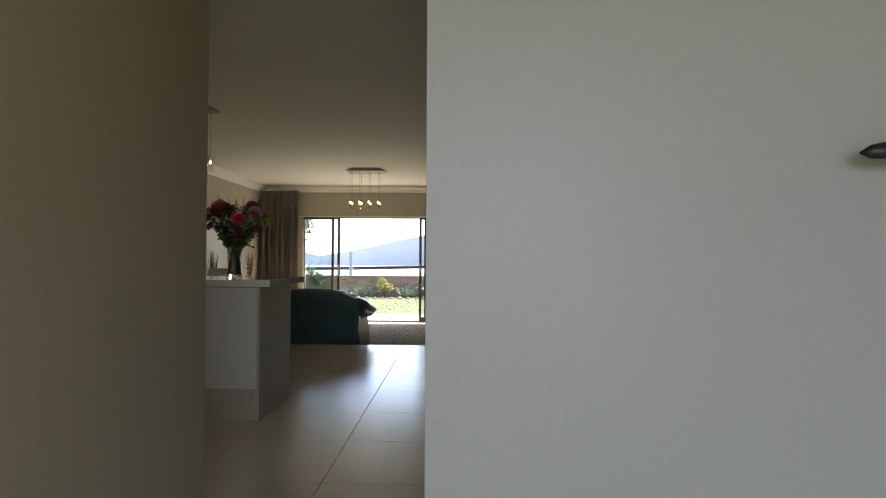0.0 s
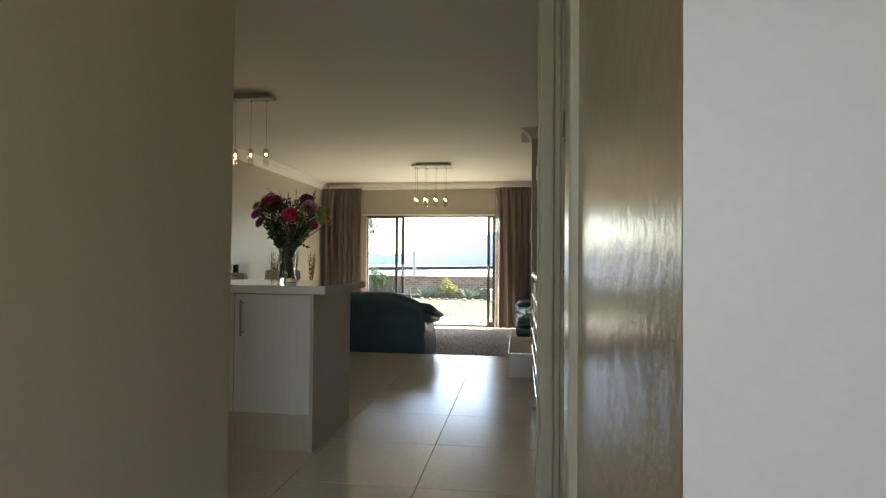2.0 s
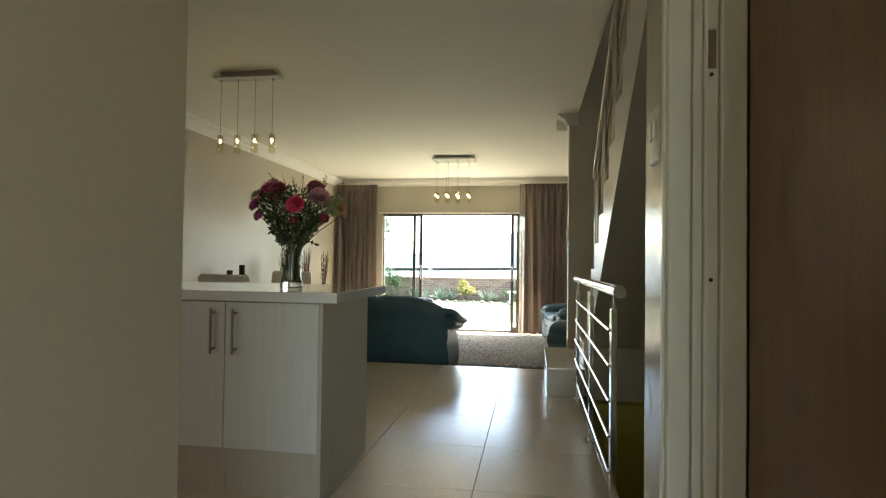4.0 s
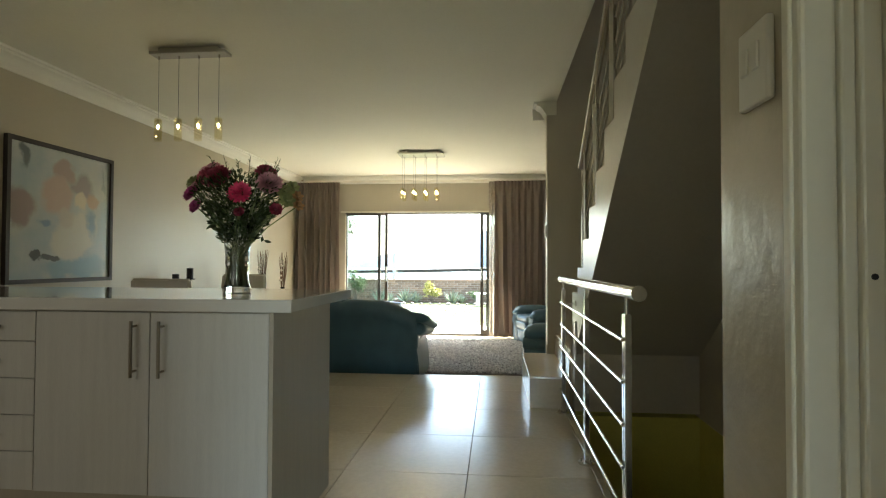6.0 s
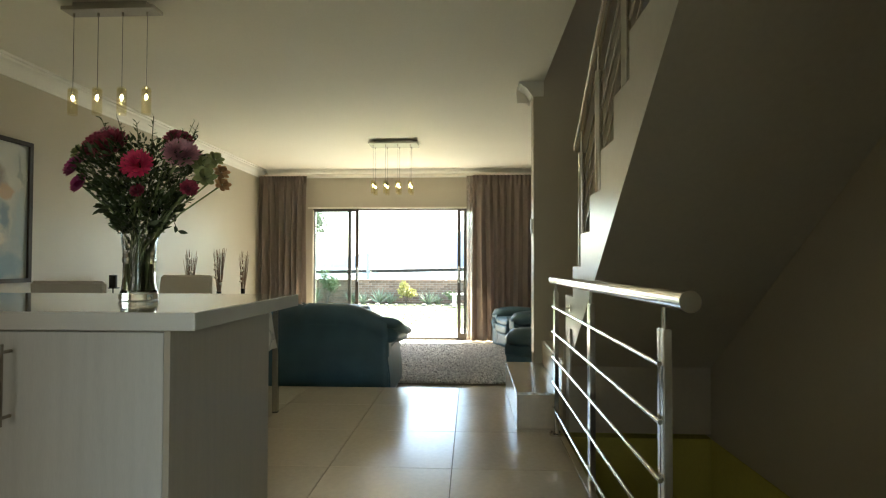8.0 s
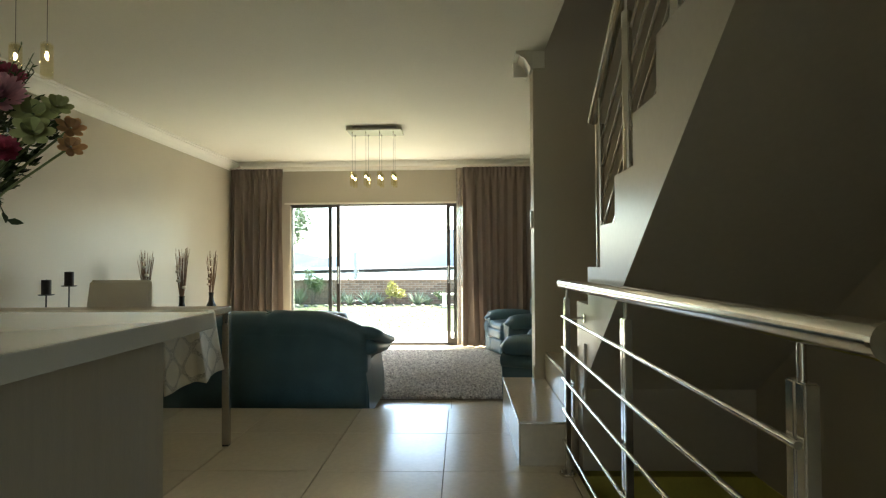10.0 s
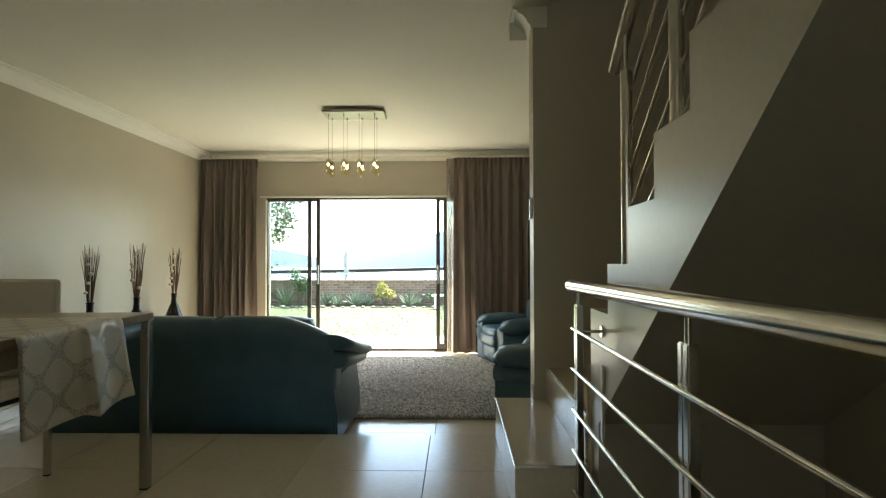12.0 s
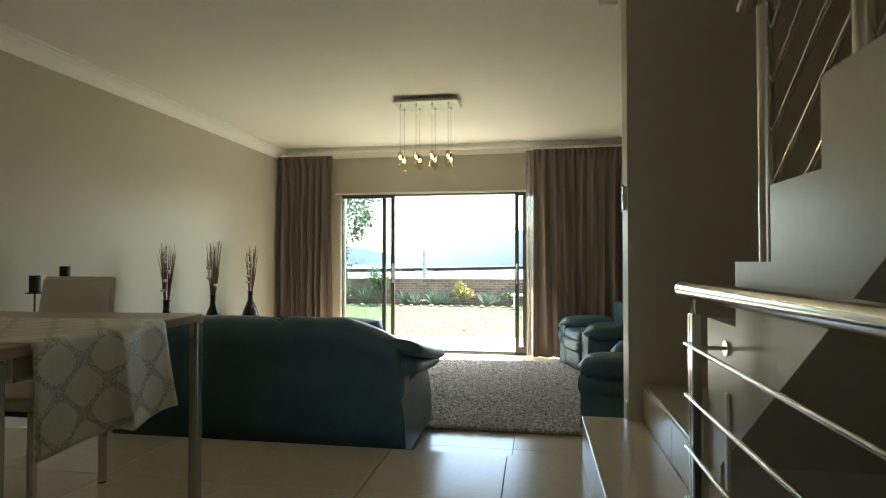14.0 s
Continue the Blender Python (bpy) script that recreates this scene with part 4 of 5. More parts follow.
def dining_table():
    t = thing("dining_table", "pale-topped dining table with square chrome legs", "table", at=((TX0 + TX1) / 2, (TY0 + TY1) / 2, 0), rz=TURN)
    w, d = (TX1 - TX0) / 2, (TY1 - TY0) / 2
    part("tabletop", box(-w, w, -d, d, TZ - 0.032, TZ, 0.004), M_TABLEWOOD, t, "brown wooden tabletop")
    part("apron", boxes((-w + 0.08, w - 0.08, -d + 0.02, -d + 0.04, TZ - 0.10, TZ - 0.033), (-w + 0.08, w - 0.08, d - 0.04, d - 0.02, TZ - 0.10, TZ - 0.033),
                        (-w + 0.02, -w + 0.04, -d + 0.08, d - 0.08, TZ - 0.10, TZ - 0.033), (w - 0.04, w - 0.02, -d + 0.08, d - 0.08, TZ - 0.10, TZ - 0.033)), M_CHROME, t, "chrome frame rails")
    for sx in (-1, 1):
        for sy in (-1, 1):
            cx, cy = sx * (w - 0.022), sy * (d - 0.022)
            lg = part("leg", box(cx - 0.020, cx + 0.020, cy - 0.020, cy + 0.020, 0.008, TZ - 0.033, 0.004), M_LEG, t, "square chrome leg")
            part("foot_pad", box(cx - 0.018, cx + 0.018, cy - 0.018, cy + 0.018, 0.0, 0.0075), M_BLACK, lg)


dining_table()


def runner_material():
    m = mat("damask_runner", (0.88, 0.84, 0.76), 0.5, var=0.14, scale=8, fine=240, bump=0.04, sub=0.1)
    n, l = m.node_tree.nodes, m.node_tree.links
    b = n["Principled BSDF"]
    src = b.inputs["Base Color"].links[0].from_socket
    uv = n.new("ShaderNodeUVMap")
    uv.uv_map = "cloth"
    sep = n.new("ShaderNodeSeparateXYZ")
    l.new(uv.outputs["UV"], sep.inputs[0])

    def fn(op, a, bb=None):
        q = n.new("ShaderNodeMath")
        q.operation = op
        for i, v in enumerate((a, bb)):
            if v is None:
                continue
            if isinstance(v, (int, float)):
                q.inputs[i].default_value = v
            else:
                l.new(v, q.inputs[i])
        return q.outputs[0]
    k = 2 * math.pi / 0.162
    cu = fn('COSINE', fn('MULTIPLY', sep.outputs[0], k))
    cv = fn('COSINE', fn('MULTIPLY', sep.outputs[1], k * 0.8))
    s = fn('ADD', cu, cv)
    band = fn('SUBTRACT', 1.0, fn('MULTIPLY', fn('ABSOLUTE', fn('ADD', s, fn('MULTIPLY', fn('MULTIPLY', cu, cv), 0.12))), 2.1))
    cl = n.new("ShaderNodeMapRange")
    cl.inputs["From Min"].default_value = 0.0
    cl.inputs["From Max"].default_value = 0.35
    l.new(band, cl.inputs["Value"])
    nz = n.new("ShaderNodeTexNoise")
    nz.inputs["Scale"].default_value = 130
    nz.inputs["Detail"].default_value = 3
    nz.inputs["Roughness"].default_value = 0.7
    l.new(uv.outputs["UV"], nz.inputs["Vector"])
    speck = n.new("ShaderNodeMapRange")
    speck.inputs["From Min"].default_value = 0.40
    speck.inputs["From Max"].default_value = 0.62
    l.new(nz.outputs["Fac"], speck.inputs["Value"])
    patch = n.new("ShaderNodeTexNoise")
    patch.inputs["Scale"].default_value = 9
    l.new(uv.outputs["UV"], patch.inputs["Vector"])
    ground_fleck = fn('MULTIPLY', fn('MULTIPLY', speck.outputs["Result"], patch.outputs["Fac"]), 0.35)
    fade = fn('MINIMUM', 1.0, fn('ADD', ground_fleck, fn('MULTIPLY', cl.outputs["Result"], 0.85)))
    thread = n.new("ShaderNodeMix")      # silver thread: light and dark stitches
    thread.data_type = 'RGBA'
    thread.inputs[6].default_value = (0.30, 0.27, 0.225, 1)
    thread.inputs[7].default_value = (0.90, 0.88, 0.83, 1)
    l.new(speck.outputs["Result"], thread.inputs[0])
    l.new(fn('MULTIPLY', cl.outputs["Result"], 0.55), b.inputs["Metallic"])
    mx = n.new("ShaderNodeMix")
    mx.data_type = 'RGBA'
    l.new(fade, mx.inputs[0])
    l.new(src, mx.inputs[6])
    l.new(thread.outputs[2], mx.inputs[7])
    l.new(mx.outputs[2], b.inputs["Base Color"])
    rr = n.new("ShaderNodeMapRange")
    rr.inputs["To Min"].default_value = 0.55
    rr.inputs["To Max"].default_value = 0.34
    l.new(fade, rr.inputs["Value"])
    l.new(rr.outputs["Result"], b.inputs["Roughness"])
    return m


def runner():
    """Cloth along the table that hangs over its end with soft folds."""
    bm = bmesh.new()
    uvl = bm.loops.layers.uv.new("cloth")
    ya, yb = 5.188, 5.772
    ny, top_n, drop_n = 36, 40, 22
    rows = []
    for i in range(top_n + drop_n + 1):
        row = []
        for j in range(ny + 1):
            v = j / ny
            y = ya + (yb - ya) * v
            if i <= top_n:
                u = i / top_n
                x = TX0 + 0.1 + (TX1 + 0.006 - TX0 - 0.1) * u
                z = TZ + 0.0035 + (0.0025 * math.sin(9 * x) * math.sin(7 * y))
                s = x
            else:
                u = (i - top_n) / drop_n
                lap = max(0.0, min(1.0, (v - 0.52) / 0.028))
                fold = 0.006 * math.sin(4.2 * math.pi * v + 0.6) + 0.042 * lap * (1 - 0.85 * max(0.0, v - 0.53) / 0.47) + 0.022 * max(0.0, v - 0.93) / 0.07 * u
                x = TX1 + 0.012 + fold * (0.2 + 0.8 * u) + 0.015 * u
                z = TZ + 0.003 - (0.312 + 0.016 * lap * (1 - v) * 2) * u
                y += 0.018 * u * (v - 0.3)
                s = TX1 + 0.31 * u
            row.append((bm.verts.new((x, y, z)), (s, y)))
        rows.append(row)
    for a, b in zip(rows, rows[1:]):
        for j in range(ny):
            f = bm.faces.new((a[j][0], a[j + 1][0], b[j + 1][0], b[j][0]))
            for lp, w in zip(f.loops, (a[j], a[j + 1], b[j + 1], b[j])):
                lp[uvl].uv = w[1]
    hem = bmesh.new()
    for j in (0, ny):
        edge = [r[j][0].co.copy() + Vector((0, 0, 0.001)) for r in rows]
        for p, q in zip(edge[::2], edge[2::2]):
            add_tube(hem, p, q, 0.0028, 6)
    edge = [w[0].co.copy() for w in rows[-1]]
    for p, q in zip(edge, edge[1:]):
        add_tube(hem, p, q, 0.0026, 6)
    ob = part("table_runner", bm, runner_material(), smooth=True)
    part("hem", hem, M_LEATHERETTE, ob, "pale stitched hem", smooth=True)
    sol = ob.modifiers.new("thickness", 'SOLIDIFY')
    sol.thickness = 0.003
    c = Matrix.Translation(((TX0 + TX1) / 2, (TY0 + TY1) / 2, 0))
    ob.matrix_world = c @ pose(0, 0, 0, 0, 0, TURN) @ Matrix.Translation((-(TX0 + TX1) / 2, -(TY0 + TY1) / 2, 0))
    tagged(ob, "cream damask table runner hanging over the table end", "table runner")


runner()


def dining_chair():
    """Leatherette chair, facing +y with its back at the origin's side."""
    c = thing("dining_chair", "cream leatherette dining chair with slim steel legs", "chair", "dining chairs")
    part("seat", box(-0.21, 0.21, 0.0, 0.43, 0.42, 0.475, 0.018, 4), M_LEATHERETTE, c, smooth=True)
    secs = []
    for k in range(9):
        u = k / 8
        z = 0.476 + 0.465 * u
        yy = 0.02 - 0.055 * u
        w = 0.215 - 0.022 * u
        th = 0.022
        secs.append([(-w, yy - th, z), (w, yy - th, z), (w, yy + th, z), (-w, yy + th, z)])
    bk = loft(secs)
    es = [e for e in bk.edges if abs(e.verts[0].co.z - e.verts[1].co.z) > 0.01 or e.verts[0].co.z > 0.93]
    bmesh.ops.bevel(bk, geom=es, offset=0.014, segments=3, affect='EDGES')
    smooth_by_angle(part("backrest", bk, M_LEATHERETTE, c), 50)
    part("under_frame", box(-0.18, 0.18, 0.03, 0.40, 0.395, 0.419), M_BLACK, c, "black underseat frame")
    for x in (-0.185, 0.185):
        for y in (0.03, 0.40):
            lg = part("leg", box(x - 0.013, x + 0.013, y - 0.013, y + 0.013, 0.006, 0.418, 0.002), M_STEEL, c)
            part("foot_pad", box(x - 0.012, x + 0.012, y - 0.012, y + 0.012, 0.0, 0.0055), M_BLACK, lg)
    return c


ch = dining_chair()
ch.matrix_world = pose(-2.0, 6.28, 0, 0, 0, 180)
copy_thing(ch, pose(-1.915, 5.02 - 0.02, 0, 0, 0, 0))


# ---- tall vases with reeds, candle holders ----
def reed_vase(x, y, seed, top):
    rng = random.Random(seed)
    v = thing("floor_vase", "tall dark ceramic floor vase with dried reeds", "vase", "reed vases", at=(x, y, LOW))
    H = 0.86
    prof = [(0.0, 0.0), (0.075, 0.0), (0.085, 0.02), (0.105, 0.18), (0.11, 0.34), (0.105, 0.50), (0.085, 0.62), (0.055, 0.70), (0.034, 0.75), (0.028, 0.80), (0.03, H - 0.01),
            (0.036, H), (0.031, H), (0.024, H - 0.02), (0.022, 0.79), (0.0, 0.78)]
    part("vessel", lathe(prof, 28), M_CERAMIC, v, smooth=True)
    bm = bmesh.new()
    for i in range(26):
        a = rng.uniform(0, 2 * math.pi)
        sp = rng.uniform(0.01, 0.085)
        h = (top - LOW) - rng.uniform(0.0, 0.14)
        p0 = Vector((0.015 * math.cos(a), 0.015 * math.sin(a), H - 0.06))
        p2 = Vector((sp * math.cos(a), sp * math.sin(a), h))
        p1 = p0.lerp(p2, 0.5) + Vector((rng.uniform(-0.012, 0.012), rng.uniform(-0.012, 0.012), 0))
        add_tube(bm, p0, p1, 0.0035, 5)
        add_tube(bm, p1, p2, 0.0032, 5, 0.0015)
    tagged(part("reeds", bm, M_STICK, v, "brown dried reeds"), kind="stuff")
    for i in range(5):
        a = rng.uniform(-2.6, -0.2)
        f = bmesh.new()
        bmesh.ops.create_icosphere(f, subdivisions=2, radius=rng.uniform(0.018, 0.026))
        for q in f.verts:
            q.co *= 1 + 0.18 * noise.noise(q.co * 90 + Vector((seed, i, 0)))
        f.transform(Matrix.Translation((0.045 * math.cos(a), 0.045 * math.sin(a), H + 0.10 + 0.08 * i + rng.uniform(-0.02, 0.02))) @ Matrix.Diagonal((1, 1, 0.8, 1)))
        part("dried_flower", f, M_DRIED, v, "pale dried flower head", smooth=True)


reed_vase(-3.06, 8.45, 1, 1.18)
reed_vase(-3.05, 9.16, 2, 1.225)
reed_vase(-3.06, 9.93, 3, 1.20)


def candle_stand(x, y, h):
    c = thing("candle_holder", "tall black iron candle holder with a black candle", "candle holder", "candle holders", at=(x, y, LOW))
    z = h - LOW
    smooth_by_angle(part("base", lathe([(0, 0), (0.09, 0), (0.09, 0.008), (0.02, 0.02), (0.007, 0.03), (0.0, 0.03)], 24), M_BLACK, c))
    smooth_by_angle(part("stem", tube((0, 0, 0.03), (0, 0, z - 0.005), 0.006, 10), M_BLACK, c))
    smooth_by_angle(part("dish", lathe([(0, z - 0.005), (0.05, z - 0.003), (0.058, z + 0.004), (0.056, z + 0.006), (0, z + 0.002)], 24), M_BLACK, c))
    cd = part("candle", lathe([(0, z + 0.0025), (0.034, z + 0.0055), (0.034, z + 0.115), (0.030, z + 0.118), (0.0, z + 0.112)], 20), M_CANDLE, c, "thick black candle")
    smooth_by_angle(cd)
    part("wick", tube((0, 0, z + 0.111), (0.002, 0, z + 0.124), 0.0015, 5), M_BLACK, cd)


candle_stand(-3.14, 7.20, 0.80)
candle_stand(-3.10, 7.40, 0.86)


# ---- sofa and armchairs ----
def rounded(bm_, off, seg=4):
    bmesh.ops.bevel(bm_, geom=bm_.edges[:], offset=off, segments=seg, affect='EDGES', profile=0.6)
    return bm_


def puff(bm_, amount, cuts=5):
    """Swells a box into a cushion."""
    bmesh.ops.subdivide_edges(bm_, edges=bm_.edges[:], cuts=cuts, use_grid_fill=True)
    xs = [v.co for v in bm_.verts]
    lo = Vector((min(c.x for c in xs), min(c.y for c in xs), min(c.z for c in xs)))
    hi = Vector((max(c.x for c in xs), max(c.y for c in xs), max(c.z for c in xs)))
    mid, half = (lo + hi) / 2, (hi - lo) / 2
    for v in bm_.verts:
        q = Vector(((v.co.x - mid.x) / half.x, (v.co.y - mid.y) / half.y, (v.co.z - mid.z) / half.z))
        k = Vector((math.sqrt(max(0, 1 - q.y ** 2 / 2 - q.z ** 2 / 2 + q.y ** 2 * q.z ** 2 / 3)),
                    math.sqrt(max(0, 1 - q.z ** 2 / 2 - q.x ** 2 / 2 + q.z ** 2 * q.x ** 2 / 3)),
                    math.sqrt(max(0, 1 - q.x ** 2 / 2 - q.y ** 2 / 2 + q.x ** 2 * q.y ** 2 / 3))))
        sph = Vector((q.x * k.x, q.y * k.y, q.z * k.z))
        r = q.lerp(sph, amount)
        v.co = mid + Vector((r.x * half.x, r.y * half.y, r.z * half.z))
    return bm_


def roll_arm(parent, xa, xb, y0, y1, top, side):
    """A scroll arm seen from its front: a rolled pad over a flat side panel."""
    part("arm_side", rounded(box(xa, xb, y0 + 0.03, y1 - 0.02, 0.03, top - 0.10), 0.02), M_LEATHER, parent, smooth=True)
    cx = (xa + xb) / 2 + side * 0.035
    secs = []
    n = 14
    for k in range(13):
        u = k / 12
        y = y0 + (y1 - y0) * u
        env = math.sqrt(max(0.0, 1 - (2 * u - 1) ** 8)) * 0.94 + 0.06
        rise = 0.03 * math.sin(math.pi * min(1, u * 1.2)) - 0.02 * u
        rx, rz_ = 0.135 * env, 0.095 * env
        secs.append([(cx + rx * math.cos(a), y, top - 0.11 + rise + rz_ * math.sin(a)) for a in [2 * math.pi * i / n for i in range(n)]])
    part("arm_pad", loft(secs), M_LEATHER, parent, "rolled leather arm pad", smooth=True)


def sofa():
    """Back towards -y; local origin at the middle of the back's foot."""
    x0, x1, yb = -2.50, -0.655, 7.15
    s = thing("sofa", "dark teal leather two-seat sofa seen from behind", "sofa", at=((x0 + x1) / 2, yb, LOW))
    w = (x1 - x0) / 2
    H = 0.87
    part("base", rounded(box(-w + 0.04, w - 0.04, 0.05, 0.86, 0.035, 0.34), 0.02), M_LEATHER, s, smooth=True)
    # back: a lofted skin whose crest falls away towards the arms
    secs = []
    n = 40
    for k in range(n + 1):
        u = -1 + 2 * k / n
        x = u * (w + 0.02)
        f = abs(u)
        crest = H - 0.012 * f - 0.135 * max(0, (f - 0.58) / 0.42) ** 1.6 - 0.014 * math.exp(-((u - 0.20) / 0.02) ** 2) - (0.010 if u < 0.20 else 0.0)
        bulge = 0.02 * math.exp(-((u - 0.20) / 0.02) ** 2)
        secs.append([(x, 0.02, 0.03), (x, 0.0, 0.30), (x, 0.0, crest - 0.19), (x, -0.012, crest - 0.16), (x, -0.03, crest - 0.10),
                     (x, -0.015 + bulge, crest - 0.035), (x, 0.05, crest), (x, 0.14, crest - 0.01), (x, 0.22, crest - 0.06),
                     (x, 0.26, crest - 0.18), (x, 0.27, 0.35), (x, 0.25, 0.03)])
    bk = part("back", loft(secs), M_LEATHER, s, "leather back with a soft rolled crest", smooth=True)
    part("back_seam", box(-w + 0.02, w - 0.02, -0.0035, 0.002, H - 0.195, H - 0.188), M_LEATHER, bk)
    fold = bmesh.new()
    for k in range(5):
        a = radians(35 + 18 * k)
        add_tube(fold, (0.190, 0.0 + 0.012 * k, H - 0.025), (0.190 + 0.07 * math.cos(a), -0.008 + 0.012 * k, H - 0.022 + 0.028 * math.sin(a)), 0.006, 6, 0.002)
    part("gather", fold, M_LEATHER, bk, smooth=True)
    for a, b in ((-w + 0.16, 0.185), (0.195, w - 0.16)):
        part("seat_cushion", puff(box(a, b, 0.24, 0.92, 0.34, 0.50), 0.25), M_LEATHER, s, smooth=True)
        part("back_cushion", puff(box(a, b, 0.18, 0.42, 0.46, 0.84), 0.35), M_LEATHER, s, smooth=True)
    # arms point forward (+y) and stand out past the back
    for side in (-1, 1):
        out = [(-0.16, 0.03), (0.035, 0.03), (0.045, 0.10), (0.040, 0.24), (0.020, 0.38), (0.015, 0.46), (-0.16, 0.50)]
        bm = prism([(side * (w + p[0]), p[1]) for p in out], "y", 0.03, 0.90)
        bmesh.ops.bevel(bm, geom=bm.edges[:], offset=0.012, segments=2, affect='EDGES')
        smooth_by_angle(part("arm_side", bm, M_LEATHER, s), 50)
        for nm, off, rx, rz_, z_back, z_front, ya, yb in (("arm_pad", 0.020, 0.128, 0.054, 0.705, 0.530, -0.006, 0.95),
                                                          ("arm_roll", 0.000, 0.112, 0.072, 0.592, 0.495, 0.026, 0.92)):
            secs = []
            for k in range(17):
                u = k / 16
                env = 0.80 + 0.20 * math.sqrt(max(0.0, 1 - (2 * u - 1) ** 10))
                cx = side * (w + off)
                mid = z_front + (z_back - z_front) * (1 - u) ** 1.25
                secs.append([(cx + rx * env * math.cos(a), ya + (yb - ya) * u, mid + rz_ * env * math.sin(a) - side * 0.008 * math.cos(a))
                             for a in [2 * math.pi * i / 18 for i in range(18)]])
            part(nm, loft(secs), M_LEATHER, s, "rolled leather arm pad" if nm == "arm_pad" else "", smooth=True)
    for x in (-w + 0.08, w - 0.08):
        for y in (0.10, 0.82):
            part("foot", lathe([(0, 0), (0.025, 0), (0.03, 0.0315), (0, 0.0315)], 14, (x, y, 0)), M_BLACK, s)


sofa()


def armchair(m, label):
    """Faces -y in its own axes."""
    s = thing("armchair", label, "armchair", "leather armchairs")
    w = 0.44
    part("base", rounded(box(-w + 0.12, w - 0.12, -0.40, 0.42, 0.03, 0.33), 0.02), M_LEATHER, s, smooth=True)
    part("front_panel", puff(box(-w + 0.19, w - 0.19, -0.445, -0.395, 0.05, 0.24), 0.2, 4), M_LEATHER, s, smooth=True)
    part("front_pad", puff(box(-w + 0.18, w - 0.18, -0.465, -0.38, 0.235, 0.36), 0.3, 4), M_LEATHER, s, smooth=True)
    part("seat_cushion", puff(box(-w + 0.17, w - 0.17, -0.46, 0.25, 0.335, 0.455), 0.28), M_LEATHER, s, smooth=True)
    part("back_cushion", puff(box(-w + 0.14, w - 0.14, 0.14, 0.44, 0.42, 0.765), 0.38), M_LEATHER, s, smooth=True)
    part("back_shell", rounded(box(-w + 0.05, w - 0.05, 0.36, 0.47, 0.03, 0.71), 0.04), M_LEATHER, s, smooth=True)
    for side in (-1, 1):
        xa, xb = (w - 0.19, w) if side > 0 else (-w, -w + 0.19)
        roll_arm(s, xa, xb, -0.46, 0.44, 0.57, side)
        part("arm_roll", loft([[((xa + xb) / 2 + side * 0.02 + 0.11 * math.cos(a), y, 0.345 + 0.085 * math.sin(a)) for a in [2 * math.pi * i / 14 for i in range(14)]] for y in (-0.43, -0.2, 0.1, 0.42)]),
             M_LEATHER, s, smooth=True)
    for x in (-w + 0.1, w - 0.1):
        for y in (-0.36, 0.38):
            part("foot", lathe([(0, 0), (0.022, 0), (0.028, 0.0315), (0, 0.0315)], 14, (x, y, 0)), M_BLACK, s)
    s.matrix_world = m
    return s


armchair(pose(1.02, 8.24, LOW, 0, 0, -114), "dark teal leather armchair beside the wall end")
armchair(pose(0.95, 10.36, LOW, 0, 0, -73), "dark teal leather armchair standing near the curtain")


# ---- rug ----
def rug():
    r = thing("rug", "thick shaggy beige rug on the lounge floor", "rug", at=(0, 0, LOW))
    x0, x1, y0, y1 = -1.95, 0.62, 7.93, 10.62
    part("backing", box(x0, x1, y0, y1, 0.0, 0.012, 0.004), M_RUG, r)
    rng = np.random.default_rng(5)
    n = 42000
    px = rng.uniform(x0, x1, n)
    py = rng.uniform(y0, y1, n)
    ang = rng.uniform(0, 2 * np.pi, n)
    lean = rng.uniform(0.5, 1.7, n)
    ln = rng.uniform(0.030, 0.052, n)
    wd = rng.uniform(0.006, 0.012, n)
    dx, dy = np.cos(ang), np.sin(ang)
    base = np.stack([px, py, np.full(n, 0.010)], 1)
    side = np.stack([-dy, dx, np.zeros(n)], 1) * wd[:, None]
    mid = base + np.stack([dx * ln * lean * 0.35, dy * ln * lean * 0.35, ln * 0.62], 1)
    tip = base + np.stack([dx * ln * lean, dy * ln * lean, ln * (1.0 - 0.42 * lean)], 1)
    v = np.stack([base - side, base + side, mid + side * 0.8, mid - side * 0.8, tip], 1).reshape(-1, 3)
    k = np.arange(n) * 5
    quads = np.stack([k, k + 1, k + 2, k + 3], 1).tolist()
    tris = np.stack([k + 3, k + 2, k + 4], 1).tolist()
    me = bpy.data.meshes.new("shag")
    me.from_pydata(v.tolist(), [], quads + tris)
    me.materials.append(M_PILE)
    ob = new("shag", me)
    ob.parent = r
    tagged(ob, "shaggy beige and taupe pile", kind="stuff")


rug()


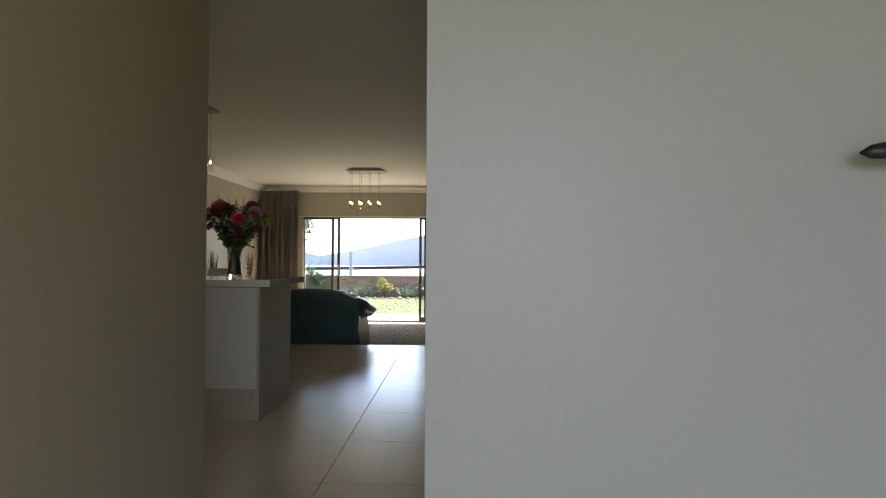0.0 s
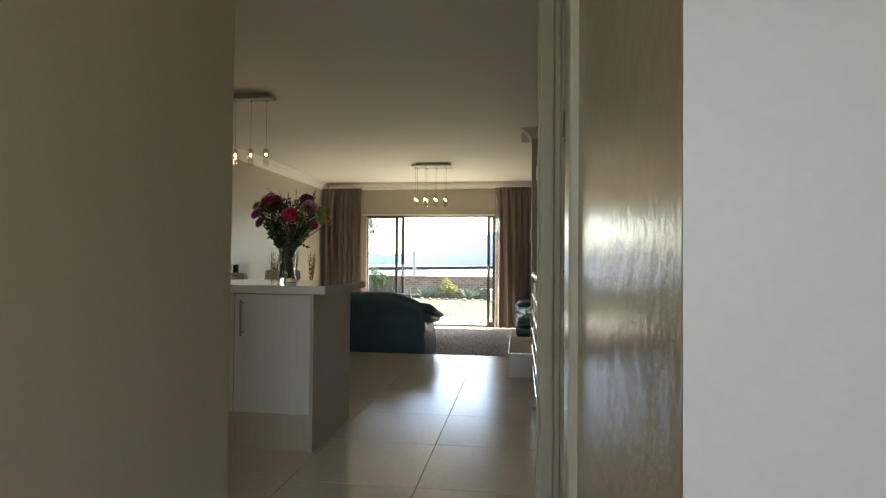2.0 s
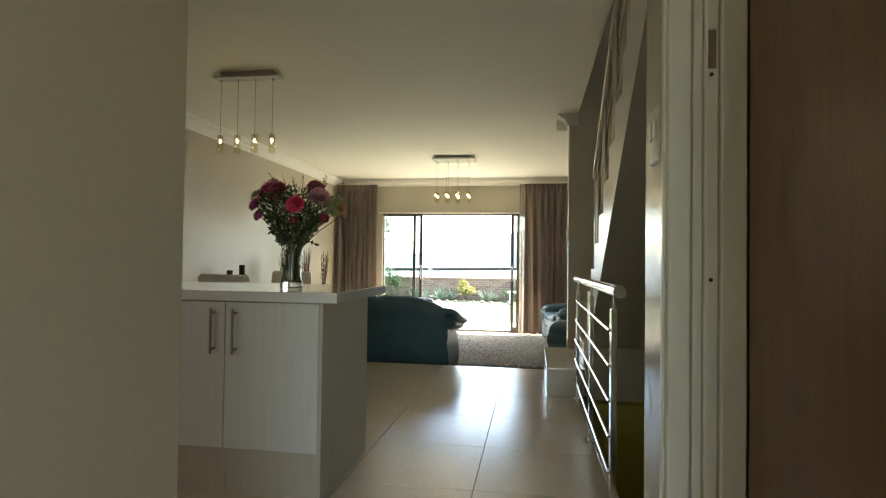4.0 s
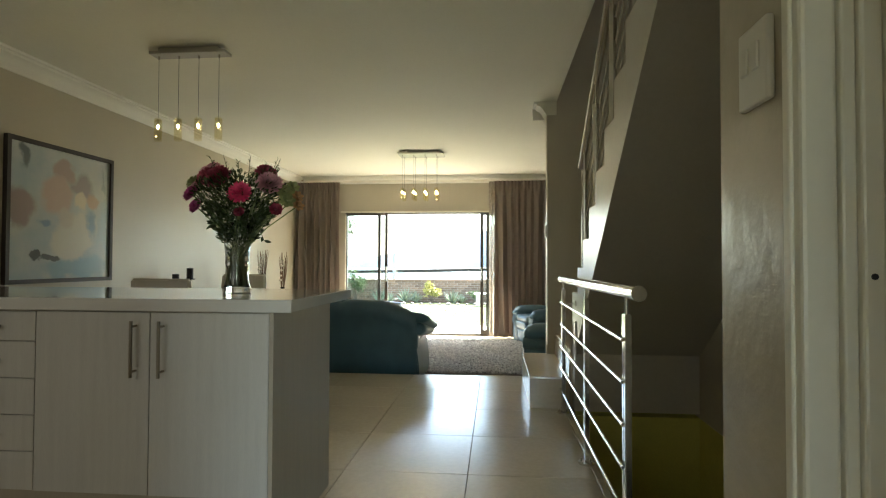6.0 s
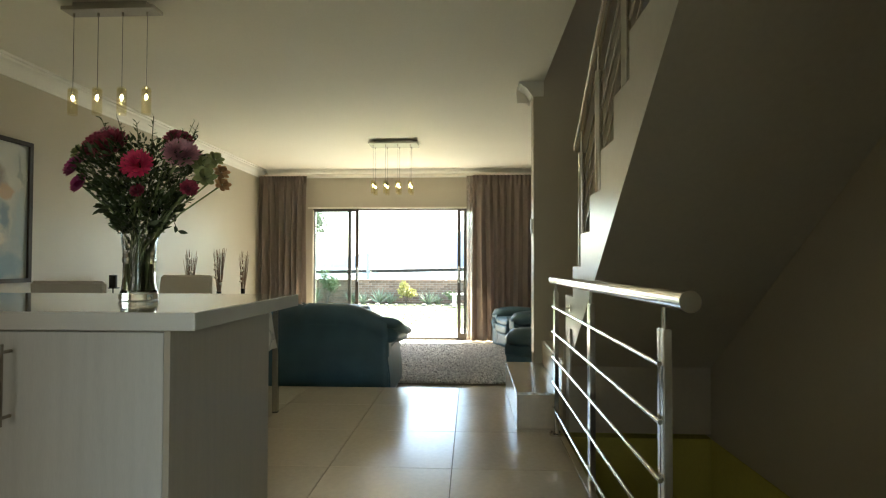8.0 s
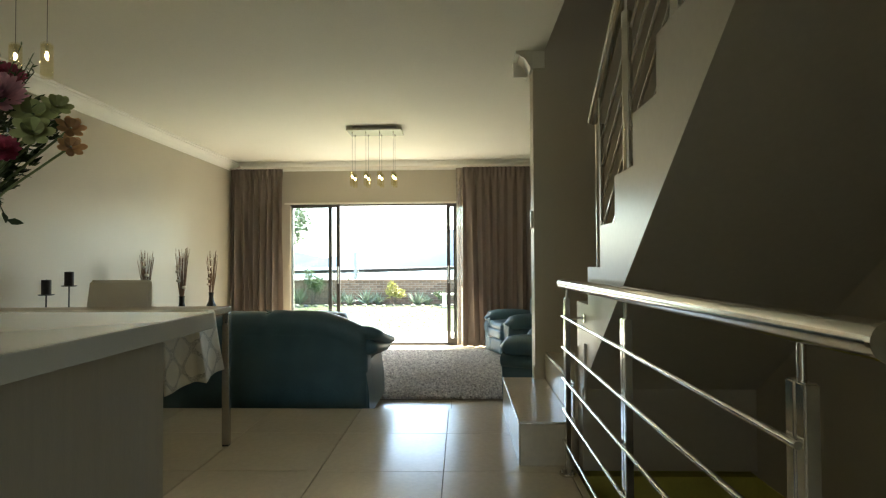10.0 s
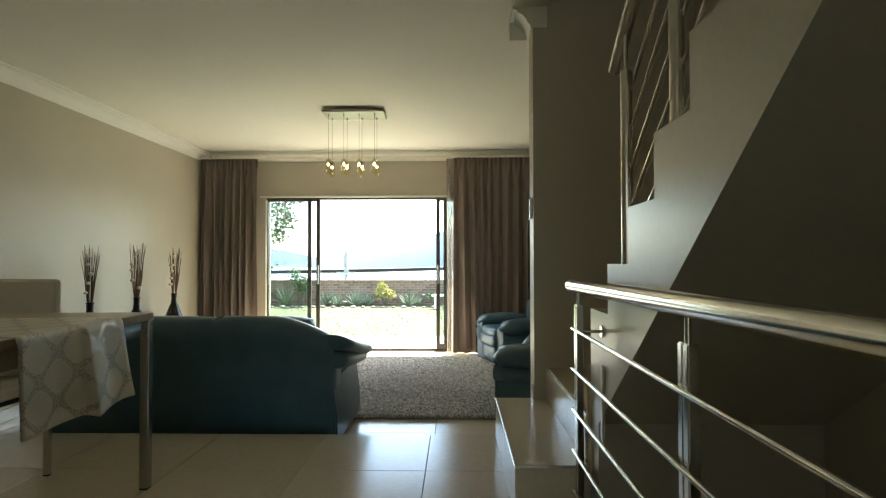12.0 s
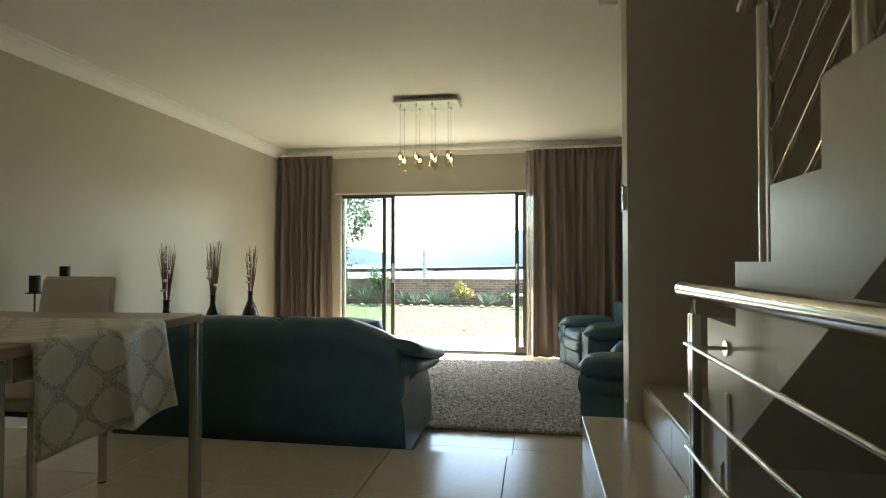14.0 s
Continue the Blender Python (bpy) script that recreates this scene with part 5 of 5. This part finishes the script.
# ---- curtains ----
def curtain(x0, x1, y, seed, label, material, folds, depth=0.055, z0=LOW + 0.015, z1=2.405, name="curtain"):
    rng = random.Random(seed)
    c = thing(name, label, "curtain")
    bm = bmesh.new()
    nx, nz = folds * 12, 26
    ph = [rng.uniform(-0.5, 0.5) for _ in range(folds + 2)]
    amp = [rng.uniform(0.55, 1.2) for _ in range(folds + 2)]
    grid = []
    for i in range(nz + 1):
        v = i / nz
        z = z1 + (z0 - z1) * v
        row = []
        for j in range(nx + 1):
            u = j / nx
            q = u * folds + (0.38 * math.sin(7.3 * u + seed) + 0.22 * math.sin(17 * u + 2 * seed)) * (0.4 + 0.6 * v)
            k = max(0, min(folds - 1, int(q)))
            w = max(0.0, min(1.0, q - k))
            a = amp[k] * (1 - w) + amp[k + 1] * w
            p = ph[k] * (1 - w) + ph[k + 1] * w
            gather = 0.45 + 0.55 * min(1, v * 3)
            yy = y + depth * a * gather * math.sin(2 * math.pi * q + p * (0.5 + v)) + 0.01 * math.sin(23 * u + 4 * v)
            if v < 0.045:
                yy = y + depth * 0.45 * math.sin(4 * math.pi * q)
            xx = x0 + (x1 - x0) * u + 0.015 * math.sin(2 * math.pi * q * 2 + p) * v
            row.append(bm.verts.new((xx, yy, z)))
        grid.append(row)
    for a, b in zip(grid, grid[1:]):
        for j in range(nx):
            bm.faces.new((a[j], a[j + 1], b[j + 1], b[j]))
    ob = part("drape", bm, material, c, smooth=True)
    sol = ob.modifiers.new("thickness", 'SOLIDIFY')
    sol.thickness = 0.0025
    return c


curtain(-3.27, -2.50, 11.05, 3, "mocha pleated full-length curtain drawn aside", M_CURTAIN, 8)
curtain(0.12, 1.66, 11.05, 4, "mocha pleated full-length curtain drawn aside", M_CURTAIN, 12, depth=0.05)
curtain(0.025, 0.30, 11.12, 5, "pale lace sheer curtain beside the sliding door", M_SHEER, 4, depth=0.02, name="sheer_curtain")
rail = thing("curtain_rail", "slim white double curtain track under the cornice", "curtain rail")
for yy in (11.05, 11.12):
    part("track", box(-3.28, 1.70, yy - 0.011, yy + 0.011, 2.406, 2.428, 0.003), M_TRIM, rail)


# ---- garden, bay and hills ----
def ground_height(x, y):
    if y < 21.8:
        return -0.27 - 0.07 * max(0, min(1, (y - 12.5) / 9)) - 0.02 * noise.noise((x * 0.4, y * 0.4, 0))
    if y < 400:
        return -0.36 - 24.0 * min(1, (y - 21.8) / 120)
    return -24.36


def ground():
    ys = [-60, -30, -10, 0, 8, 11.46] + [11.6 + 0.5 * i for i in range(22)] + [24, 30, 40, 60, 90, 142, 400]
    xs = [-300, -120, -60, -30, -20] + [-15 + 0.75 * i for i in range(34)] + [16, 25, 50, 120, 300]
    bm = bmesh.new()
    g = [[bm.verts.new((x, y, ground_height(x, y) if y > 11.5 else -0.5 if -2 < y < 12 and -4 < x < 4 else -0.27)) for x in xs] for y in ys]
    for a, b in zip(g, g[1:]):
        for i in range(len(xs) - 1):
            bm.faces.new((a[i], a[i + 1], b[i + 1], b[i]))
    # drop the sheet under the house
    for v in bm.verts:
        if -5 < v.co.x < 4.5 and -3 < v.co.y < 11.5:
            v.co.z = -2.2
    structure("ground", bm, M_LAWN, "green lawn and slope running down to the bay")


ground()
structure("water", box(-4000, 4000, 142, 4900, -24.6, -24.3), M_WATER, "pale bay water under bright haze")


def hill(name, cx, y, half, height, seed, label):
    bm = bmesh.new()
    n = 60
    lo, hi, bk = [], [], []
    for i in range(n + 1):
        u = -1 + 2 * i / n
        h = height * (0.5 + 0.5 * math.cos(math.pi * u)) ** 0.9 * (1 + 0.10 * noise.noise((u * 3, seed, 0)) + 0.04 * noise.noise((u * 11, seed, 3)))
        lo.append(bm.verts.new((cx + u * half, y, -25)))
        hi.append(bm.verts.new((cx + u * half, y + 250, -25 + h)))
        bk.append(bm.verts.new((cx + u * half, y + 700, -25)))
    for i in range(n):
        bm.faces.new((lo[i], lo[i + 1], hi[i + 1], hi[i]))
        bm.faces.new((hi[i], hi[i + 1], bk[i + 1], bk[i]))
    tagged(part(name, bm, M_HILL_HAZE, smooth=True), label, kind="structure")


hill("backdrop_hill_east", 450, 2600, 1500, 235, 1, "mountain across the bay with blue haze in its colour")
hill("backdrop_hill_west", -1500, 3000, 1100, 150, 2, "mountain across the bay with blue haze in its colour")
hill("backdrop_hill_low", -620, 2900, 420, 62, 3, "low headland across the bay with haze in its colour")


# paved patio outside the door
def patio():
    p = tagged(part("patio", box(-7, 5, 11.45, 12.95, -0.6, -0.232), M_MORTAR), "sunlit concrete-paved patio outside the door", kind="structure")
    share = None
    for i in range(28):
        for j in range(4):
            x, y = -6.8 + 0.42 * i, 11.47 + 0.37 * j
            if share is None:
                s = part("paver", box(0, 0.41, 0, 0.36, 0, 0.03, 0.004, 1), M_PAVE, p)
                share = s.data
            else:
                s = new("paver", share)
                s.parent = p
            s.location = (x, y, -0.231 + 0.002 * random.random())


patio()
structure("trim_roof_eave", box(-4.2, 2.4, YN + 0.22, YN + 1.0, 2.50, 2.62), M_TRIM, "white painted roof eave above the sliding door")


def grass():
    rng = np.random.default_rng(11)
    n = 4500
    px = rng.uniform(-9, 4, n)
    py = 12.97 + (rng.random(n) ** 1.4) * 8.0
    z = np.array([ground_height(a, b) for a, b in zip(px, py)])
    ang = rng.uniform(0, 2 * np.pi, n)
    h = rng.uniform(0.012, 0.03, n)
    w = rng.uniform(0.010, 0.022, n)
    base = np.stack([px, py, z - 0.004], 1)
    side = np.stack([np.cos(ang), np.sin(ang), np.zeros(n)], 1) * w[:, None]
    tip = base + np.stack([rng.normal(0, 0.02, n), rng.normal(0, 0.02, n), h], 1)
    v = np.stack([base - side, base + side, tip], 1).reshape(-1, 3)
    k = np.arange(n) * 3
    me = bpy.data.meshes.new("grass")
    me.from_pydata(v.tolist(), [], np.stack([k, k + 1, k + 2], 1).tolist())
    me.materials.append(M_BLADE)
    tagged(new("grass", me), "short sunlit lawn grass", "grass", kind="stuff")


grass()


def leaf_cloud(n, centres, rng, lmin, lmax, width):
    bm_v, bm_f = [], []
    for i in range(n):
        c, r = centres[rng.randrange(len(centres))]
        d = Vector((rng.gauss(0, 1), rng.gauss(0, 1), rng.gauss(0, 1))).normalized()
        o = Vector(c) + Vector((d.x * r[0], d.y * r[1], d.z * r[2])) * (rng.random() ** 0.4)
        ln = rng.uniform(lmin, lmax)
        a = Vector((rng.gauss(0, 1), rng.gauss(0, 1), rng.gauss(0, 0.6))).normalized()
        b = a.cross(Vector((rng.gauss(0, 1), rng.gauss(0, 1), rng.gauss(0, 1)))).normalized() * ln * width
        k = len(bm_v)
        bm_v += [o, o + a * ln * 0.5 + b, o + a * ln, o + a * ln * 0.5 - b]
        bm_f.append((k, k + 1, k + 2, k + 3))
    return bm_v, bm_f


def leaf_part(name, data, material, parent, label):
    me = bpy.data.meshes.new(name)
    me.from_pydata([tuple(v) for v in data[0]], [], data[1])
    me.materials.append(material)
    ob = new(name, me)
    ob.parent = parent
    return tagged(ob, label, kind="stuff")


def shrub(x, y, w, h, material, seed, label, n=500):
    rng = random.Random(seed)
    z = ground_height(x, y)
    s = thing("shrub", label, "shrub", "border shrubs", at=(x, y, z))
    bm = bmesh.new()
    cl = []
    for i in range(7):
        a = rng.uniform(0, 2 * math.pi)
        tip = Vector((w * 0.38 * math.cos(a) * rng.random(), w * 0.38 * math.sin(a) * rng.random(), h * rng.uniform(0.45, 0.85)))
        add_tube(bm, (0, 0, 0), tip, 0.012, 5, 0.004)
        cl.append((tip, (w * 0.24, w * 0.24, h * 0.22)))
    part("branches", bm, M_BARK, s)
    leaf_part("foliage", leaf_cloud(n, cl, rng, 0.05, 0.10, 0.28), material, s, "small dense leaves")


def agave(x, y, r, seed):
    rng = random.Random(seed)
    s = thing("agave", "grey-green spiky border plant by the brick wall", "plant", "border agaves", at=(x, y, ground_height(x, y)))
    bm = bmesh.new()
    for i in range(70):
        a = rng.uniform(0, 2 * math.pi)
        el = rng.uniform(0.55, 1.5)
        leaf_quads(bm, (0, 0, 0.01), (math.cos(a) * math.cos(el), math.sin(a) * math.cos(el), math.sin(el)), r * rng.uniform(0.8, 1.55), r * 0.085, rng, 0.30)
    tagged(part("leaves", bm, M_AGAVE, s), kind="stuff")


shrub(-4.6, 20.5, 0.85, 1.2, M_LEAF, 1, "leafy green shrub in front of the brick wall", 1100)
shrub(-2.02, 20.7, 0.62, 0.72, M_LEAFY, 2, "yellow-leaved shrub in front of the brick wall", 700)
shrub(-0.55, 20.7, 0.6, 0.45, M_LEAF, 3, "low green shrub in front of the brick wall", 400)
shrub(-5.7, 20.6, 0.7, 0.6, M_LEAF, 4, "green shrub in front of the brick wall", 400)
shrub(0.7, 20.6, 0.8, 0.6, M_LEAF, 5, "green shrub in front of the brick wall", 400)
shrub(-4.55, 25.5, 1.9, 1.85, M_LEAF, 6, "dark green bush behind the garden wall", 700)
shrub(-0.35, 25.5, 1.7, 1.95, M_LEAF, 7, "dark green bush behind the garden wall", 700)
for i, (ax, ar) in enumerate(((-6.3, 0.4), (-5.1, 0.42), (-3.85, 0.36), (-3.45, 0.30), (-2.95, 0.40), (-2.6, 0.30), (-1.3, 0.34), (-1.0, 0.26), (0.15, 0.3))):
    agave(ax, 20.75 + 0.12 * (i % 3), ar, 40 + i)


def rocks():
    rng = random.Random(9)
    for i in range(26):
        bm = bmesh.new()
        bmesh.ops.create_icosphere(bm, subdivisions=2, radius=rng.uniform(0.05, 0.10))
        for v in bm.verts:
            v.co *= 1 + 0.3 * noise.noise(v.co * 14 + Vector((i * 3, 0, 0)))
            v.co.z *= 0.6
        x, y = -6.8 + 0.30 * i, 20.25 + rng.uniform(-0.05, 0.05)
        bm.transform(Matrix.Translation((x, y, ground_height(x, y) + 0.02)))
        tagged(part("border_rock", bm, M_ROCK, smooth=True), "small grey stone edging the flower bed", "stone", "bed edging stones")


rocks()


def tree():
    rng = random.Random(21)
    x, y = -6.0, 18.4
    z = ground_height(x, y)
    t = thing("tree", "garden tree with drooping leafy branches", "tree", at=(x, y, z))
    bm = bmesh.new()
    add_tube(bm, (0, 0, -0.05), (0.08, 0, 1.1), 0.13, 12, 0.10)
    add_tube(bm, (0.08, 0, 1.1), (0.0, 0.1, 2.6), 0.10, 10, 0.06)
    cl = []
    for i in range(15):
        a = 2 * math.pi * i / 15 + rng.uniform(-0.2, 0.2)
        r = rng.uniform(0.8, 1.75)
        h = rng.uniform(1.2, 3.4)
        tip = Vector((r * math.cos(a), r * math.sin(a), h))
        add_tube(bm, (0.05, 0.02, rng.uniform(1.0, 2.4)), tip, 0.035, 6, 0.008)
        cl.append((tip, (0.42, 0.42, 0.30)))
        cl.append((tip * 0.75 + Vector((0, 0, 0.9)), (0.45, 0.45, 0.35)))
        cl.append((tip + Vector((0.1 * math.cos(a), 0.1 * math.sin(a), -0.45)), (0.22, 0.22, 0.35)))
    part("trunk", bm, M_BARK, t, "brown trunk and limbs", smooth=True)
    leaf_part("crown", leaf_cloud(8500, cl, rng, 0.07, 0.14, 0.30), M_TREELEAF, t, "loose green crown")


tree()


def pole_and_cables():
    p = thing("utility_pole", "pale concrete utility pole beyond the garden wall", "pole", at=(-4.35, 26.5, -2.0))
    smooth_by_angle(part("shaft", tube((0, 0, -2.0), (0, 0, 3.45), 0.085, 12, 0.07), M_POLE, p))
    for i, dz in enumerate((0.0, 0.07)):
        bm = bmesh.new()
        pts = []
        for k in range(25):
            u = k / 24
            x = -12 + 22 * u
            pts.append(Vector((x + 4.35, 0.09, 2.62 + dz + 0.018 * (x + 4.35) + 0.0012 * (x + 4.35) ** 2)))
        for a, b in zip(pts, pts[1:]):
            add_tube(bm, a, b, 0.042, 6)
        part("cable", bm, M_BLACK, p, "black overhead cable")
    part("cross_arm", box(-0.4, 0.4, 0.05, 0.12, 2.56, 2.62, 0.01), M_POLE, p)


pole_and_cables()


def garden_bench():
    z = ground_height(-0.2, 19.8)
    b = thing("garden_bench", "white garden bench on the lawn", "bench", at=(0.0, 19.8, z))
    part("seat", box(-0.55, 0.55, -0.18, 0.18, 0.36, 0.41, 0.01), M_TRIM, b)
    for x in (-0.42, 0.42):
        part("leg", box(x - 0.06, x + 0.06, -0.14, 0.14, 0.0, 0.359, 0.01), M_TRIM, b)


garden_bench()


def garden_wall():
    y0, z0, top = 21.3, -0.45, 0.44
    w = tagged(part("garden_wall", box(-16, 10, y0 + 0.006, y0 + 0.21, z0, top - 0.03), M_MORTAR), "low brown face-brick garden wall", kind="structure")
    part("coping", box(-16, 10, y0 - 0.02, y0 + 0.235, top - 0.03, top + 0.015, 0.006), M_BRICK, w, "brick coping")
    bl, bh = 0.222, 0.073
    share = None
    jv, jf = [], []
    rows = 11
    for r in range(rows):
        z = z0 + 0.02 + r * (bh + 0.004)
        off = 0.113 * (r % 2)
        i = 0
        x = -15.9 + off
        while x < 9.7:
            if -5.6 < x < 0.9:
                if share is None:
                    b = part("brick", box(0, bl, 0, 0.012, 0, bh - 0.006), M_BRICK, w)
                    share = b.data
                else:
                    b = new("brick", share)
                    b.parent = w
                b.location = (x, y0 - 0.006 + 0.003 * random.random(), z)
            else:
                k = len(jv)
                yy = y0 - 0.004
                for dx in (0, bl):
                    for dy in (0, 0.0095):
                        for dz in (0, bh - 0.006):
                            jv.append((x + dx, yy + dy, z + dz))
                jf += [(k, k + 4, k + 5, k + 1), (k, k + 1, k + 3, k + 2), (k + 4, k + 6, k + 7, k + 5), (k + 1, k + 5, k + 7, k + 3), (k, k + 2, k + 6, k + 4)]
            x += bl + 0.010
    me = bpy.data.meshes.new("brickwork")
    me.from_pydata(jv, [], jf)
    me.materials.append(M_BRICKJ)
    ob = new("brickwork", me)
    ob.parent = w
    tagged(ob, kind="stuff")


garden_wall()


# ---- floor tiles, last ----
def lay_tiles(parent, x_lo, x_hi, y_lo, y_hi, z, cache):
    gap = 0.0016
    i0, i1 = math.floor(x_lo / T) - 1, math.ceil(x_hi / T) + 1
    j0, j1 = math.floor((y_lo - ROW) / T) - 1, math.ceil((y_hi - ROW) / T) + 1
    for i in range(i0, i1):
        for j in range(j0, j1):
            xa, xb = max(x_lo, i * T + gap), min(x_hi, (i + 1) * T - gap)
            ya, yb = max(y_lo, ROW + j * T + gap), min(y_hi, ROW + (j + 1) * T - gap)
            if xb - xa < 0.01 or yb - ya < 0.01:
                continue
            key = (round(xb - xa, 4), round(yb - ya, 4))
            if key not in cache:
                ob = part("tile", box(0, xb - xa, 0, yb - ya, 0, 0.0085, 0.0012, 1), M_TILE, parent)
                cache[key] = ob.data
            else:
                ob = new("tile", cache[key])
                ob.parent = parent
            ob.location = (xa, ya, z - 0.0085 + random.uniform(-0.0003, 0.0))


tiles = {}
lay_tiles(floor, XW, 0.66, 0.36, EDGE, 0.0, tiles)
lay_tiles(floor, -0.35, 3.0, -1.75, 0.358, 0.0, tiles)
lay_tiles(floor, 0.661, 3.0, 0.36, 0.98, 0.0, tiles)
lay_tiles(lounge_floor, XW, XL, EDGE + 0.009, YN, LOW, tiles)
# tiles on the drop between the two floors
for i in range(-6, 1):
    xa, xb = max(XW, i * T + 0.0016), min(0.38, (i + 1) * T - 0.0016)
    if xb > xa:
        part("riser_tile", box(xa, xb, EDGE + 0.0005, EDGE + 0.008, LOW + 0.001, -0.009, 0.001), M_TILE, floor)
